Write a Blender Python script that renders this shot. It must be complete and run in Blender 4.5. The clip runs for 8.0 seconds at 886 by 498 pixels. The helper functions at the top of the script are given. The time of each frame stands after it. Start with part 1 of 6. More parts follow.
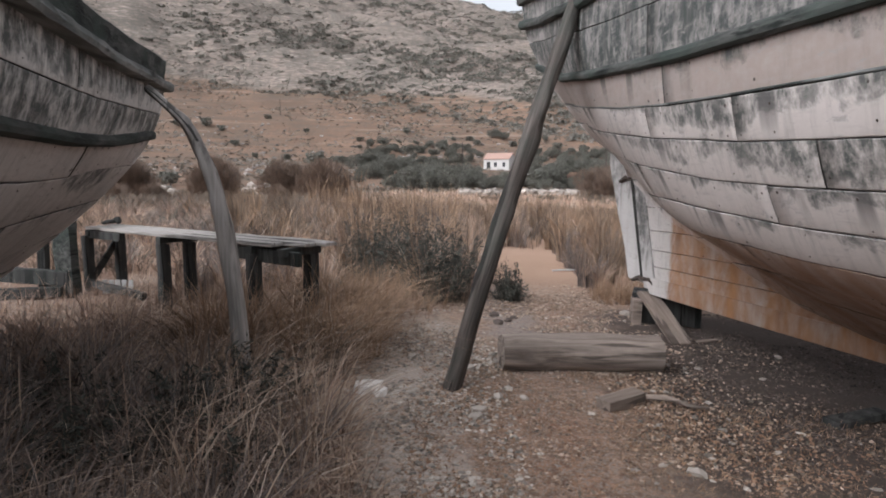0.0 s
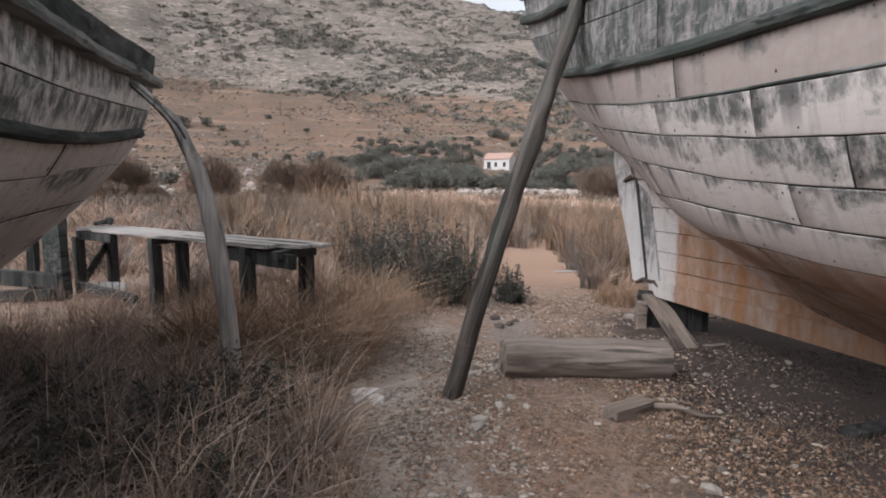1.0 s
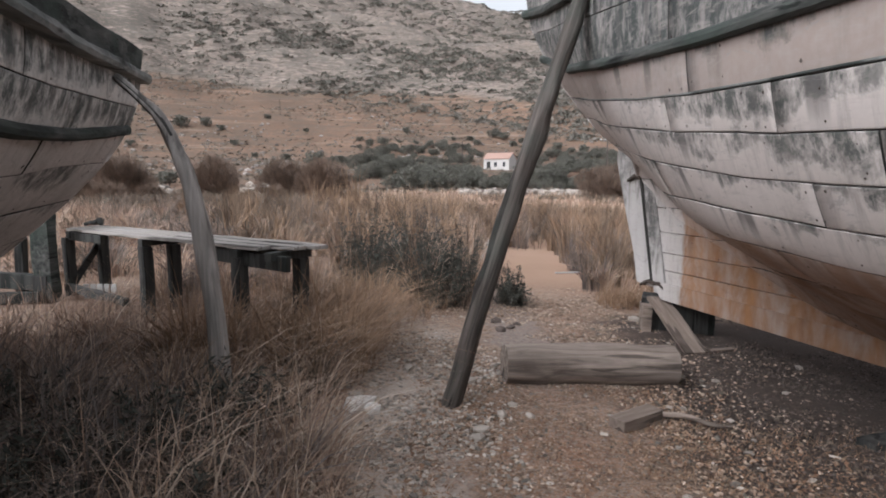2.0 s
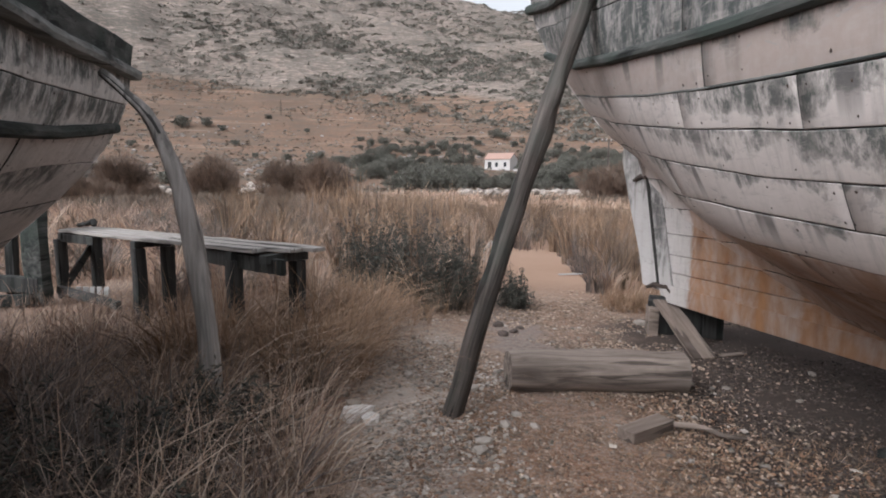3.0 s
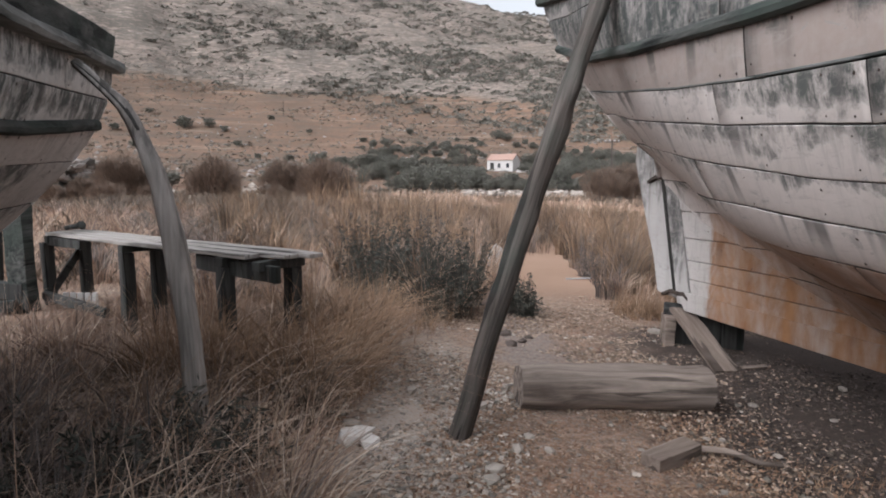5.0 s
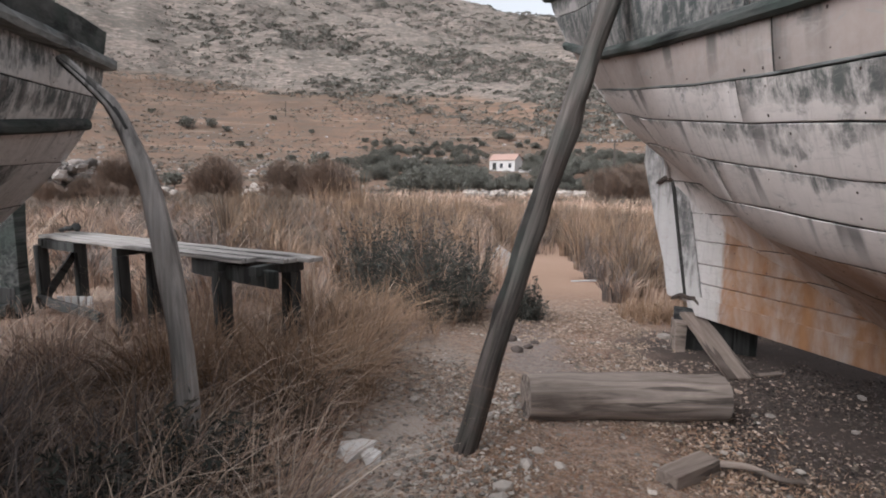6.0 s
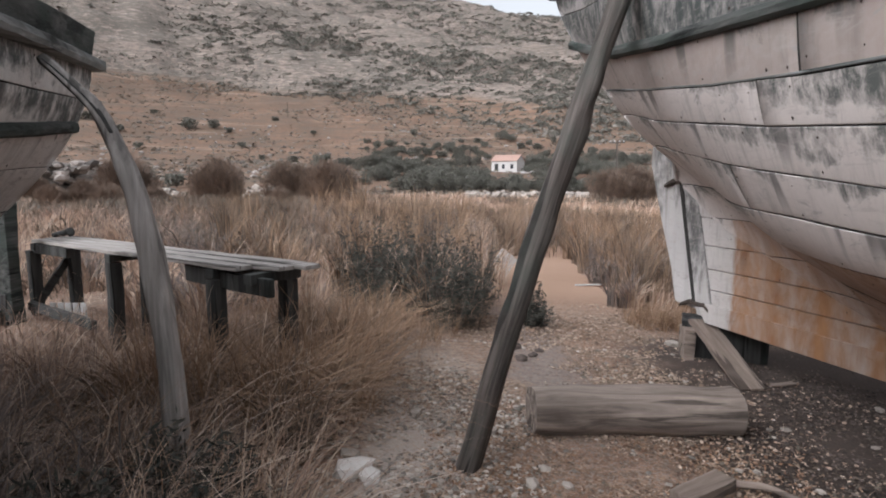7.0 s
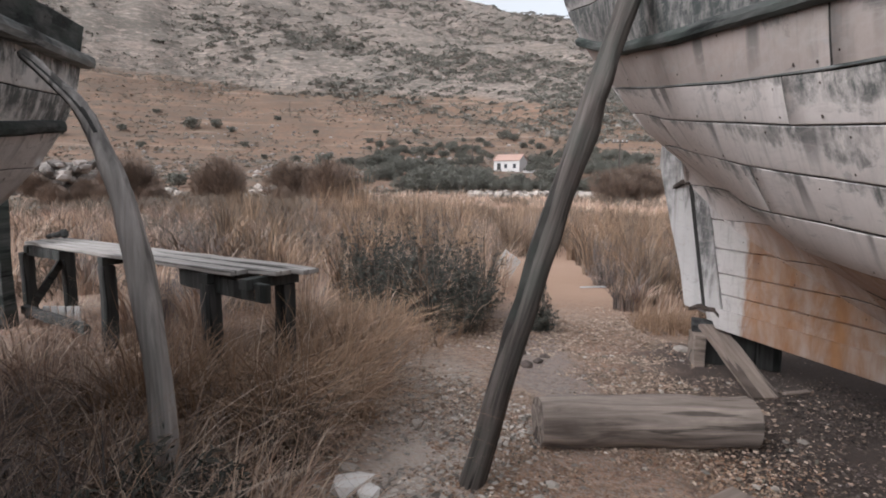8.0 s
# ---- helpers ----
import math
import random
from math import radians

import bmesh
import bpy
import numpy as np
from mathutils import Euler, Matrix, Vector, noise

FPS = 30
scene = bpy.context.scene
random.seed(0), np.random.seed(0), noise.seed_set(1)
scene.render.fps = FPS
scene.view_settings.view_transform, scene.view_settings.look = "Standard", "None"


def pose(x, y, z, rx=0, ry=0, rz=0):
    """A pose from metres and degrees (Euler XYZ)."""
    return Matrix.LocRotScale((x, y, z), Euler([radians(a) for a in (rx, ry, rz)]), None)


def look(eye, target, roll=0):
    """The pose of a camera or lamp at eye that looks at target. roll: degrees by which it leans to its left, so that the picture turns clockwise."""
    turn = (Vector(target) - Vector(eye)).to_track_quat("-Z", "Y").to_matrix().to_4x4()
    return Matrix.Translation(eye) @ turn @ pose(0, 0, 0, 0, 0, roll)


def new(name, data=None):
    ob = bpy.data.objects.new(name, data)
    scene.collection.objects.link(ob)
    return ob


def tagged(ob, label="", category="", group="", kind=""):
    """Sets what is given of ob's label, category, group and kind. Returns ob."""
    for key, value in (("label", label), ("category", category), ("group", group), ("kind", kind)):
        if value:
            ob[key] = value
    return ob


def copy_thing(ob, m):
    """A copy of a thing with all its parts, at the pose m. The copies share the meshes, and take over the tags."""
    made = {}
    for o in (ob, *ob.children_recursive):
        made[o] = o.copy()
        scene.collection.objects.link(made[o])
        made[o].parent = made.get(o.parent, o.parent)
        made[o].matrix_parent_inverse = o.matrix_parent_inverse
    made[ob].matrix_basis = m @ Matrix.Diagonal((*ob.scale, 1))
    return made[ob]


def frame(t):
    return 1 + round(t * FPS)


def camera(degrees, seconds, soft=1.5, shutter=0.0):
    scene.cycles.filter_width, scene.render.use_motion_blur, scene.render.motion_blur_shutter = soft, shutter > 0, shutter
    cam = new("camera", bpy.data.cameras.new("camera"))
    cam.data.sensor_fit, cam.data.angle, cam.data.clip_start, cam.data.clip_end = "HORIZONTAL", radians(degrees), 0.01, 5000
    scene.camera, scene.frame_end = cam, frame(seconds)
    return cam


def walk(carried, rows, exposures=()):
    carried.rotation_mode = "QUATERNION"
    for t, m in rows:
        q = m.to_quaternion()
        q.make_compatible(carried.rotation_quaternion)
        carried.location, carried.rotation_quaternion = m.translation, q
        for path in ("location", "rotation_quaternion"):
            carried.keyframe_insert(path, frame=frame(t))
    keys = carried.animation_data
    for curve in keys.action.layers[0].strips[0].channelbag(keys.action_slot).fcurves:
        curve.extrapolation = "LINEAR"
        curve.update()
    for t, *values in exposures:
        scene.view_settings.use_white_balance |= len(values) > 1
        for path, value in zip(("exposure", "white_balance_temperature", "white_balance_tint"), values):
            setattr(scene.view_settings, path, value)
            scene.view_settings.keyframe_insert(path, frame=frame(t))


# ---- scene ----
cam = camera(74.5, 8.0, soft=1.9)
METRES, EYE, TILT, LEAN, TURN = 1.257, 1.5, 0.0, 2.4, 0.0
ROWS = [
    (0.0, 0.0, 0.0, 0.0, 0.29, -6.84, -2.44),
    (0.5, 0.0009, 0.0658, 0.0002, 0.37, -6.84, -2.38),
    (1.0, 0.0041, 0.1335, -0.0028, 0.32, -6.84, -2.43),
    (1.5, 0.0063, 0.2009, -0.0058, 0.26, -6.85, -2.44),
    (3.0, 0.0049, 0.3914, -0.0091, 0.38, -6.83, -2.43),
    (3.5, 0.001, 0.4509, -0.008, 0.39, -6.76, -2.46),
    (4.0, -0.0049, 0.5095, -0.0073, 0.47, -6.72, -2.46),
    (4.5, -0.0103, 0.5696, -0.0083, 0.55, -6.75, -2.47),
    (6.0, -0.0297, 0.7573, -0.0026, 0.81, -6.75, -2.47),
    (6.5, -0.033, 0.8183, 0.0059, 0.99, -6.74, -2.4),
    (7.0, -0.0318, 0.8772, 0.0165, 1.0, -6.68, -2.42),
    (7.5, -0.0321, 0.936, 0.0239, 0.91, -6.67, -2.47),
    (8.0, -0.0372, 0.9955, 0.0259, 1.23, -6.74, -2.45),
]
walk(cam, [(t, pose(0, 0, EYE, TILT, LEAN, TURN) @ pose(METRES * x, METRES * y, METRES * z, 90 + pitch, roll, yaw)) for t, x, y, z, yaw, pitch, roll in ROWS],
     exposures=[(0.0, 0.74, 6000, 10), (8.0, 0.74, 6000, 10)])

# ---- sky and sun: a bright overcast ----
SUN_UP, SUN_TURN = 42, 233
world = bpy.data.worlds.new("world")
scene.world = world
world.use_nodes = True
wn, wl = world.node_tree.nodes, world.node_tree.links
sky = wn.new("ShaderNodeTexSky")
sky.sky_type, sky.sun_disc = "NISHITA", False
sky.sun_elevation, sky.sun_rotation = radians(SUN_UP), radians(SUN_TURN)
sky.air_density, sky.dust_density = 1.0, 4.0
veil = wn.new("ShaderNodeHueSaturation")
veil.inputs["Saturation"].default_value = 0.05
wl.new(sky.outputs[0], veil.inputs["Color"])
wl.new(veil.outputs[0], wn["Background"].inputs["Color"])
wn["Background"].inputs["Strength"].default_value = 0.15
sun = new("sun", bpy.data.lights.new("sun", "SUN"))
sun.data.energy, sun.data.angle, sun.data.color = 0.5, radians(60), (1.0, 0.96, 0.92)
_a, _e = radians(SUN_TURN), radians(SUN_UP)
sun.matrix_world = look((0, 0, 0), (-math.sin(_a) * math.cos(_e), -math.cos(_a) * math.cos(_e), -math.sin(_e)))


# ---- materials ----
class Nodes:
    """Short hand for a node material."""

    def __init__(self, name, rough=0.85, metal=0.0, spec=0.3):
        self.m = bpy.data.materials.new(name)
        self.m.use_nodes = True
        self.t = self.m.node_tree
        self.b = self.t.nodes["Principled BSDF"]
        self.b.inputs["Roughness"].default_value = rough
        self.b.inputs["Metallic"].default_value = metal
        self.b.inputs["Specular IOR Level"].default_value = spec

    def node(self, kind, **sockets):
        n = self.t.nodes.new(kind)
        for k, v in sockets.items():
            self.put(n.inputs[k], v)
        return n

    def put(self, socket, v):
        if isinstance(v, bpy.types.NodeSocket):
            self.t.links.new(v, socket)
        else:
            socket.default_value = (*v, 1) if socket.type == "RGBA" and len(v) == 3 else v

    def coords(self, kind="Object", scale=(1, 1, 1), turn=(0, 0, 0)):
        c = self.node("ShaderNodeTexCoord").outputs[kind]
        mp = self.node("ShaderNodeMapping")
        self.put(mp.inputs["Vector"], c)
        mp.inputs["Scale"].default_value = scale
        mp.inputs["Rotation"].default_value = turn
        return mp.outputs[0]

    def where(self, scale=(1, 1, 1)):
        mp = self.node("ShaderNodeMapping")
        self.put(mp.inputs["Vector"], self.node("ShaderNodeNewGeometry").outputs["Position"])
        mp.inputs["Scale"].default_value = scale
        return mp.outputs[0]

    def noise(self, vec, scale, detail=4.0, rough=0.55, warp=0.0):
        n = self.node("ShaderNodeTexNoise", Scale=scale, Detail=detail, Roughness=rough, Distortion=warp)
        self.put(n.inputs["Vector"], vec)
        return n.outputs["Fac"]

    def cells(self, vec, scale, out="Distance", feature="F1"):
        n = self.node("ShaderNodeTexVoronoi", Scale=scale)
        n.feature = feature
        self.put(n.inputs["Vector"], vec)
        return n.outputs[out]

    def ramp(self, fac, *stops):
        n = self.node("ShaderNodeValToRGB")
        self.put(n.inputs["Fac"], fac)
        e = n.color_ramp.elements
        while len(e) < len(stops):
            e.new(0.5)
        for el, (p, c) in zip(e, stops):
            el.position = p
            el.color = (c, c, c, 1) if isinstance(c, (int, float)) else (*c, 1)
        return n.outputs["Color"]

    def mix(self, fac, a, b, how="MIX"):
        n = self.node("ShaderNodeMix")
        n.data_type, n.blend_type = "RGBA", how
        self.put(n.inputs[0], fac)
        self.put(n.inputs[6], a)
        self.put(n.inputs[7], b)
        return n.outputs[2]

    def calc(self, how, a, b=0.0):
        n = self.node("ShaderNodeMath")
        n.operation = how
        self.put(n.inputs[0], a)
        self.put(n.inputs[1], b)
        return n.outputs[0]

    def split(self, vec):
        n = self.node("ShaderNodeSeparateXYZ")
        self.put(n.inputs[0], vec)
        return n.outputs

    def one_of(self):
        return self.node("ShaderNodeObjectInfo").outputs["Random"]

    def island(self):
        return self.node("ShaderNodeNewGeometry").outputs["Random Per Island"]

    def done(self, colour, height=None, bump=0.3, depth=0.01, rough=None):
        self.put(self.b.inputs["Base Color"], colour)
        if rough is not None:
            self.put(self.b.inputs["Roughness"], rough)
        if height is not None:
            n = self.node("ShaderNodeBump", Strength=bump, Distance=depth)
            self.put(n.inputs["Height"], height)
            self.put(self.b.inputs["Normal"], n.outputs[0])
        return self.m


def painted_plank(name, paint, paint2, mould, rust=0.0, mould_amount=0.5, drip=1.0, fore=0.0, reach_from=(0.22, 0.36)):
    """Old boat paint: chalky, with mould that runs down from the seams, bare grain and rust."""
    k = Nodes(name, 0.75, spec=0.25)
    uv = k.coords("UV")
    u, v, _ = k.split(uv)
    rnd = k.one_of()
    pos = k.where()
    big = k.noise(pos, 1.3, 5, 0.6)
    fine = k.noise(pos, 22, 5, 0.65)
    col = k.mix(k.ramp(big, (0.35, 0), (0.68, 1)), paint, paint2)
    col = k.mix(k.calc("MULTIPLY", k.ramp(fine, (0.4, 0), (0.75, 1)), 0.35), col, (0.42, 0.37, 0.34))
    # chipped patches that show grey wood
    chip = k.noise(k.where((2.2, 2.2, 5)), 3.0, 7, 0.7, 0.6)
    chipmask = k.ramp(chip, (0.60, 0), (0.63, 1))
    col = k.mix(k.calc("MULTIPLY", chipmask, 0.6), col, (0.30, 0.275, 0.26))
    # mould: streaks down from the seam above, in patches
    comb = k.node("ShaderNodeCombineXYZ")
    k.put(comb.inputs[0], k.calc("MULTIPLY", u, 4.6))
    k.put(comb.inputs[1], k.calc("ADD", k.calc("MULTIPLY", v, 0.85), k.calc("MULTIPLY", rnd, 20)))
    streak = k.noise(comb.outputs[0], 1.0, 8, 0.70, 0.3)
    comb2 = k.node("ShaderNodeCombineXYZ")
    k.put(comb2.inputs[0], k.calc("MULTIPLY", u, 0.9))
    k.put(comb2.inputs[1], k.calc("MULTIPLY", rnd, 37))
    patch = k.noise(comb2.outputs[0], 1.0, 2, 0.5)
    reach = k.calc("ADD", k.calc("MULTIPLY", streak, 0.95), k.calc("MULTIPLY", patch, 1.3))
    level = k.calc("ADD", reach, k.calc("MULTIPLY", v, 0.42 * drip))
    if fore:
        # worse towards the middle of the boat
        level = k.calc("ADD", level, k.calc("MULTIPLY", k.ramp(k.calc("DIVIDE", u, 10.0), (reach_from[0], 0), (reach_from[1], 1)), fore))
    lo = 1.62 - 0.30 * mould_amount
    m = k.ramp(k.calc("SUBTRACT", level, lo - 0.5), (0.485, 0), (0.55, 0.65), (0.67, 1))
    m = k.calc("MULTIPLY", m, k.ramp(k.noise(k.where((1, 1, 0.42)), 13, 8, 0.74, 0.1), (0.37, 0.0), (0.55, 1)))
    col = k.mix(k.calc("MULTIPLY", m, 0.9), col, k.mix(k.noise(pos, 5, 3), mould, (0.035, 0.04, 0.04)))
    # grey grime that runs down in thin lines
    comb4 = k.node("ShaderNodeCombineXYZ")
    k.put(comb4.inputs[0], k.calc("MULTIPLY", u, 16.0))
    k.put(comb4.inputs[1], k.calc("ADD", k.calc("MULTIPLY", v, 0.35), k.calc("MULTIPLY", rnd, 11)))
    grime = k.noise(comb4.outputs[0], 1.0, 5, 0.7, 0.3)
    col = k.mix(k.calc("MULTIPLY", k.ramp(grime, (0.50, 0), (0.70, 1)), k.ramp(big, (0.35, 0.15), (0.6, 0.65))), col, (0.20, 0.175, 0.16))
    # a few single dark runs below open joints
    comb5 = k.node("ShaderNodeCombineXYZ")
    k.put(comb5.inputs[0], k.calc("MULTIPLY", u, 5.5))
    k.put(comb5.inputs[1], k.calc("ADD", k.calc("MULTIPLY", v, 0.12), k.calc("MULTIPLY", rnd, 53)))
    run = k.noise(comb5.outputs[0], 1.0, 2, 0.5, 0.15)
    col = k.mix(k.calc("MULTIPLY", k.ramp(run, (0.635, 0), (0.69, 0.8)), k.ramp(v, (0.15, 0.15), (0.75, 1))), col, (0.10, 0.092, 0.088))
    rub = k.noise(k.where((1.5, 1.5, 6)), 4.0, 7, 0.75, 0.8)
    col = k.mix(k.ramp(rub, (0.52, 0), (0.66, 0.5)), col, (0.36, 0.315, 0.29))
    if rust:
        # brown run-off on the deadwood, in hanging bands
        comb3 = k.node("ShaderNodeCombineXYZ")
        k.put(comb3.inputs[0], k.calc("MULTIPLY", u, 7.0))
        k.put(comb3.inputs[1], k.calc("MULTIPLY", v, 0.5))
        band = k.noise(comb3.outputs[0], 1.0, 4, 0.6, 0.3)
        start = k.ramp(k.calc("ADD", k.calc("MULTIPLY", u, 0.5), k.calc("MULTIPLY", band, 0.22)), (0.26, 0), (0.30, 1))
        r = k.calc("MULTIPLY", start, k.ramp(band, (0.30, 0.45), (0.62, 1)))
        tone = k.mix(k.noise(k.where((1, 1, 0.5)), 7, 4), (0.40, 0.19, 0.075), (0.13, 0.062, 0.035))
        col = k.mix(k.calc("MULTIPLY", r, rust), col, tone)
    h = k.calc("ADD", k.calc("MULTIPLY", fine, 0.5), k.calc("MULTIPLY", k.calc("SUBTRACT", 1.0, chipmask), 0.6))
    return k.done(col, h, 0.35, 0.006, k.ramp(big, (0.3, 0.62), (0.7, 0.85)))


def old_timber(name, light, dark, along="Z", green=0.0, stretch=14.0):
    """Grey split wood, with its grain along one local axis."""
    k = Nodes(name, 0.85, spec=0.2)
    sc = [stretch, stretch, stretch]
    sc["XYZ".index(along)] = 0.9
    vec = k.coords("Object", tuple(sc))
    grain = k.noise(vec, 1.0, 7, 0.65, 0.5)
    crack = k.noise(vec, 0.55, 4, 0.6, 0.2)
    spots = k.noise(k.coords(), 5.0, 4)
    col = k.mix(k.ramp(grain, (0.36, 0), (0.66, 1)), dark, light)
    col = k.mix(k.calc("MULTIPLY", k.ramp(crack, (0.555, 0), (0.59, 1)), 0.85), col, tuple(0.3 * c for c in dark))
    col = k.mix(k.calc("MULTIPLY", k.ramp(spots, (0.45, 0), (0.7, 1)), 0.45), col, tuple(0.55 * c for c in light))
    if green:
        col = k.mix(k.calc("MULTIPLY", k.ramp(k.noise(k.coords(), 3.0, 5), (0.42, 0), (0.62, 1)), green), col, (0.05, 0.065, 0.055))
    tint = k.node("ShaderNodeHueSaturation")
    k.put(tint.inputs["Color"], col)
    k.put(tint.inputs["Value"], k.calc("ADD", 0.85, k.calc("MULTIPLY", k.one_of(), 0.3)))
    return k.done(tint.outputs[0], k.calc("ADD", grain, k.calc("MULTIPLY", crack, -0.8)), 0.6, 0.012)


def blades_mat(name, *tones, rough=0.8, patch=None, size=0.5):
    """Many small leaves or stalks, each with a tone of its own."""
    k = Nodes(name, rough, spec=0.2)
    n = len(tones)
    col = k.ramp(k.island(), *[(i / max(1, n - 1), c) for i, c in enumerate(tones)])
    if patch:
        col = k.mix(k.ramp(k.noise(k.where((1, 1, 0.3)), size, 4, 0.6), (0.45, 0), (0.57, 0.85)), col, patch)
    clump = k.noise(k.where(), 1.7, 3)
    tint = k.node("ShaderNodeHueSaturation")
    k.put(tint.inputs["Color"], col)
    k.put(tint.inputs["Value"], k.calc("ADD", 0.6, k.calc("MULTIPLY", clump, 0.8)))
    return k.done(tint.outputs[0])


def ground_mat():
    k = Nodes("soil_gravel_and_hillside", 0.95, spec=0.15)
    pos = k.where()
    x, y, z = k.split(pos)
    dist = k.calc("SQRT", k.calc("ADD", k.calc("MULTIPLY", x, x), k.calc("MULTIPLY", y, y)))
    # near: brown soil, grey gravel, pale chips
    a = k.noise(pos, 1.1, 6, 0.6)
    fine = k.noise(pos, 45, 5, 0.7)
    chips = k.node("ShaderNodeTexVoronoi", Scale=85.0)
    k.put(chips.inputs["Vector"], pos)
    dust = k.noise(pos, 160, 4, 0.7)
    soil = k.mix(k.ramp(a, (0.36, 0), (0.62, 1)), (0.345, 0.19, 0.122), (0.41, 0.29, 0.215))
    soil = k.mix(k.ramp(fine, (0.42, 0), (0.7, 0.6)), soil, (0.15, 0.098, 0.072))
    lump = k.noise(pos, 17, 6, 0.75)
    soil = k.mix(k.ramp(lump, (0.44, 0.75), (0.54, 0)), soil, (0.13, 0.085, 0.062))
    soil = k.mix(k.ramp(lump, (0.56, 0), (0.66, 0.6)), soil, (0.42, 0.335, 0.27))
    stone = k.split(chips.outputs["Color"])[0]
    soil = k.mix(k.calc("MULTIPLY", k.ramp(stone, (0.55, 0), (0.75, 1)), 0.7), soil, k.mix(dust, (0.20, 0.16, 0.135), (0.42, 0.36, 0.31)))
    soil = k.mix(k.ramp(dust, (0.50, 0), (0.68, 0.7)), soil, (0.14, 0.095, 0.07))
    # dark damp soil beside the keel, darkened further for shade under the boat
    damp_shade = k.calc("ADD", k.calc("ADD", x, k.calc("MULTIPLY", k.calc("SUBTRACT", 4.6, y), 0.10)), k.calc("MULTIPLY", k.noise(pos, 1.6, 6, 0.65), 1.1))
    soil = k.mix(k.calc("MULTIPLY", k.ramp(k.calc("DIVIDE", damp_shade, 4.0), (0.42, 0), (0.56, 0.97)), k.ramp(k.calc("DIVIDE", y, 20.0), (0.33, 1), (0.36, 0))), soil, k.mix(fine, (0.035, 0.032, 0.032), (0.12, 0.088, 0.072)))
    # pale dusty grit along the edge of the grass
    verge = k.ramp(k.calc("ADD", k.calc("ABSOLUTE", k.calc("ADD", x, 0.25)), k.calc("MULTIPLY", k.noise(pos, 2.0, 5, 0.6), 1.1)), (0.72, 1), (1.25, 0))
    verge = k.calc("MULTIPLY", verge, k.ramp(k.calc("DIVIDE", y, 20.0), (0.26, 1), (0.33, 0)))
    soil = k.mix(k.calc("MULTIPLY", verge, k.ramp(fine, (0.35, 0.45), (0.65, 0.9))), soil, k.mix(dust, (0.42, 0.35, 0.305), (0.60, 0.525, 0.47)))
    # grey gravel up the middle of the track
    track = k.ramp(k.calc("ADD", k.calc("ABSOLUTE", k.calc("SUBTRACT", x, 0.75)), k.calc("MULTIPLY", k.noise(pos, 2.2, 4), 1.2)), (0.75, 1), (1.5, 0))
    along = k.calc("MULTIPLY", k.ramp(k.calc("DIVIDE", y, 20.0), (0.20, 0), (0.27, 1), (0.40, 1), (0.47, 0)), track)
    soil = k.mix(k.calc("MULTIPLY", along, 0.5), soil, k.mix(k.ramp(fine, (0.35, 0), (0.65, 1)), (0.15, 0.13, 0.125), (0.36, 0.33, 0.31)))
    # farther off: dry straw field and sand
    sand = k.mix(k.noise(pos, 0.45, 5), (0.30, 0.185, 0.125), (0.43, 0.29, 0.215))
    near = k.mix(k.ramp(k.calc("DIVIDE", y, 20.0), (0.38, 0), (0.47, 1)), soil, sand)
    # the valley and the foot of the hill
    b = k.noise(pos, 0.035, 7, 0.65)
    c = k.noise(pos, 0.22, 6, 0.7)
    field = k.mix(k.ramp(b, (0.38, 0), (0.62, 1)), (0.15, 0.098, 0.07), (0.245, 0.15, 0.104))
    field = k.mix(k.ramp(c, (0.47, 0), (0.62, 0.8)), field, (0.145, 0.112, 0.087))
    tuft = k.noise(k.where((1, 1, 3)), 0.9, 6, 0.75)
    field = k.mix(k.ramp(tuft, (0.48, 0), (0.60, 0.7)), field, (0.13, 0.098, 0.075))
    field = k.mix(k.ramp(tuft, (0.34, 0.5), (0.43, 0)), field, (0.31, 0.215, 0.16))
    rows = k.noise(k.where((0.02, 0.02, 0.55)), 1.0, 4, 0.6)
    field = k.mix(k.ramp(rows, (0.53, 0), (0.62, 0.6)), field, (0.125, 0.10, 0.08))
    field = k.mix(k.ramp(rows, (0.36, 0.45), (0.42, 0)), field, (0.34, 0.255, 0.20))
    far = k.mix(k.ramp(k.calc("DIVIDE", dist, 200.0), (0.18, 0), (0.4, 1)), near, field)
    # rocky hillside: pale limestone between low scrub
    d = k.noise(k.where((1, 1, 3.0)), 0.07, 8, 0.68)
    e = k.noise(k.where((1, 1, 2.5)), 0.014, 5, 0.6)
    rock = k.mix(k.ramp(d, (0.36, 0), (0.64, 1)), (0.205, 0.162, 0.136), (0.335, 0.264, 0.222))
    speck = k.noise(k.where((0.6, 0.6, 2.5)), 0.40, 7, 0.70)
    bias = k.calc("ADD", speck, k.calc("MULTIPLY", k.calc("SUBTRACT", 0.5, e), 0.35))
    rock = k.mix(k.ramp(bias, (0.46, 0), (0.53, 0.9)), rock, (0.135, 0.118, 0.10))
    ledge = k.noise(k.where((0.4, 0.4, 2.6)), 0.16, 6, 0.7)
    rock = k.mix(k.calc("MULTIPLY", k.ramp(ledge, (0.57, 0), (0.64, 0.8)), k.ramp(speck, (0.40, 1), (0.58, 0))), rock, (0.46, 0.385, 0.335))
    grit = k.noise(k.where((1, 1, 1.6)), 0.9, 5, 0.7)
    rock = k.mix(k.ramp(grit, (0.50, 0), (0.62, 0.55)), rock, (0.16, 0.14, 0.12))
    rock = k.mix(k.ramp(grit, (0.33, 0.5), (0.44, 0)), rock, (0.42, 0.35, 0.30))
    edge = k.calc("ADD", k.calc("DIVIDE", z, 100.0), k.calc("MULTIPLY", x, 0.00085))
    edge = k.calc("ADD", edge, k.calc("MULTIPLY", k.noise(pos, 0.02, 4), 0.12))
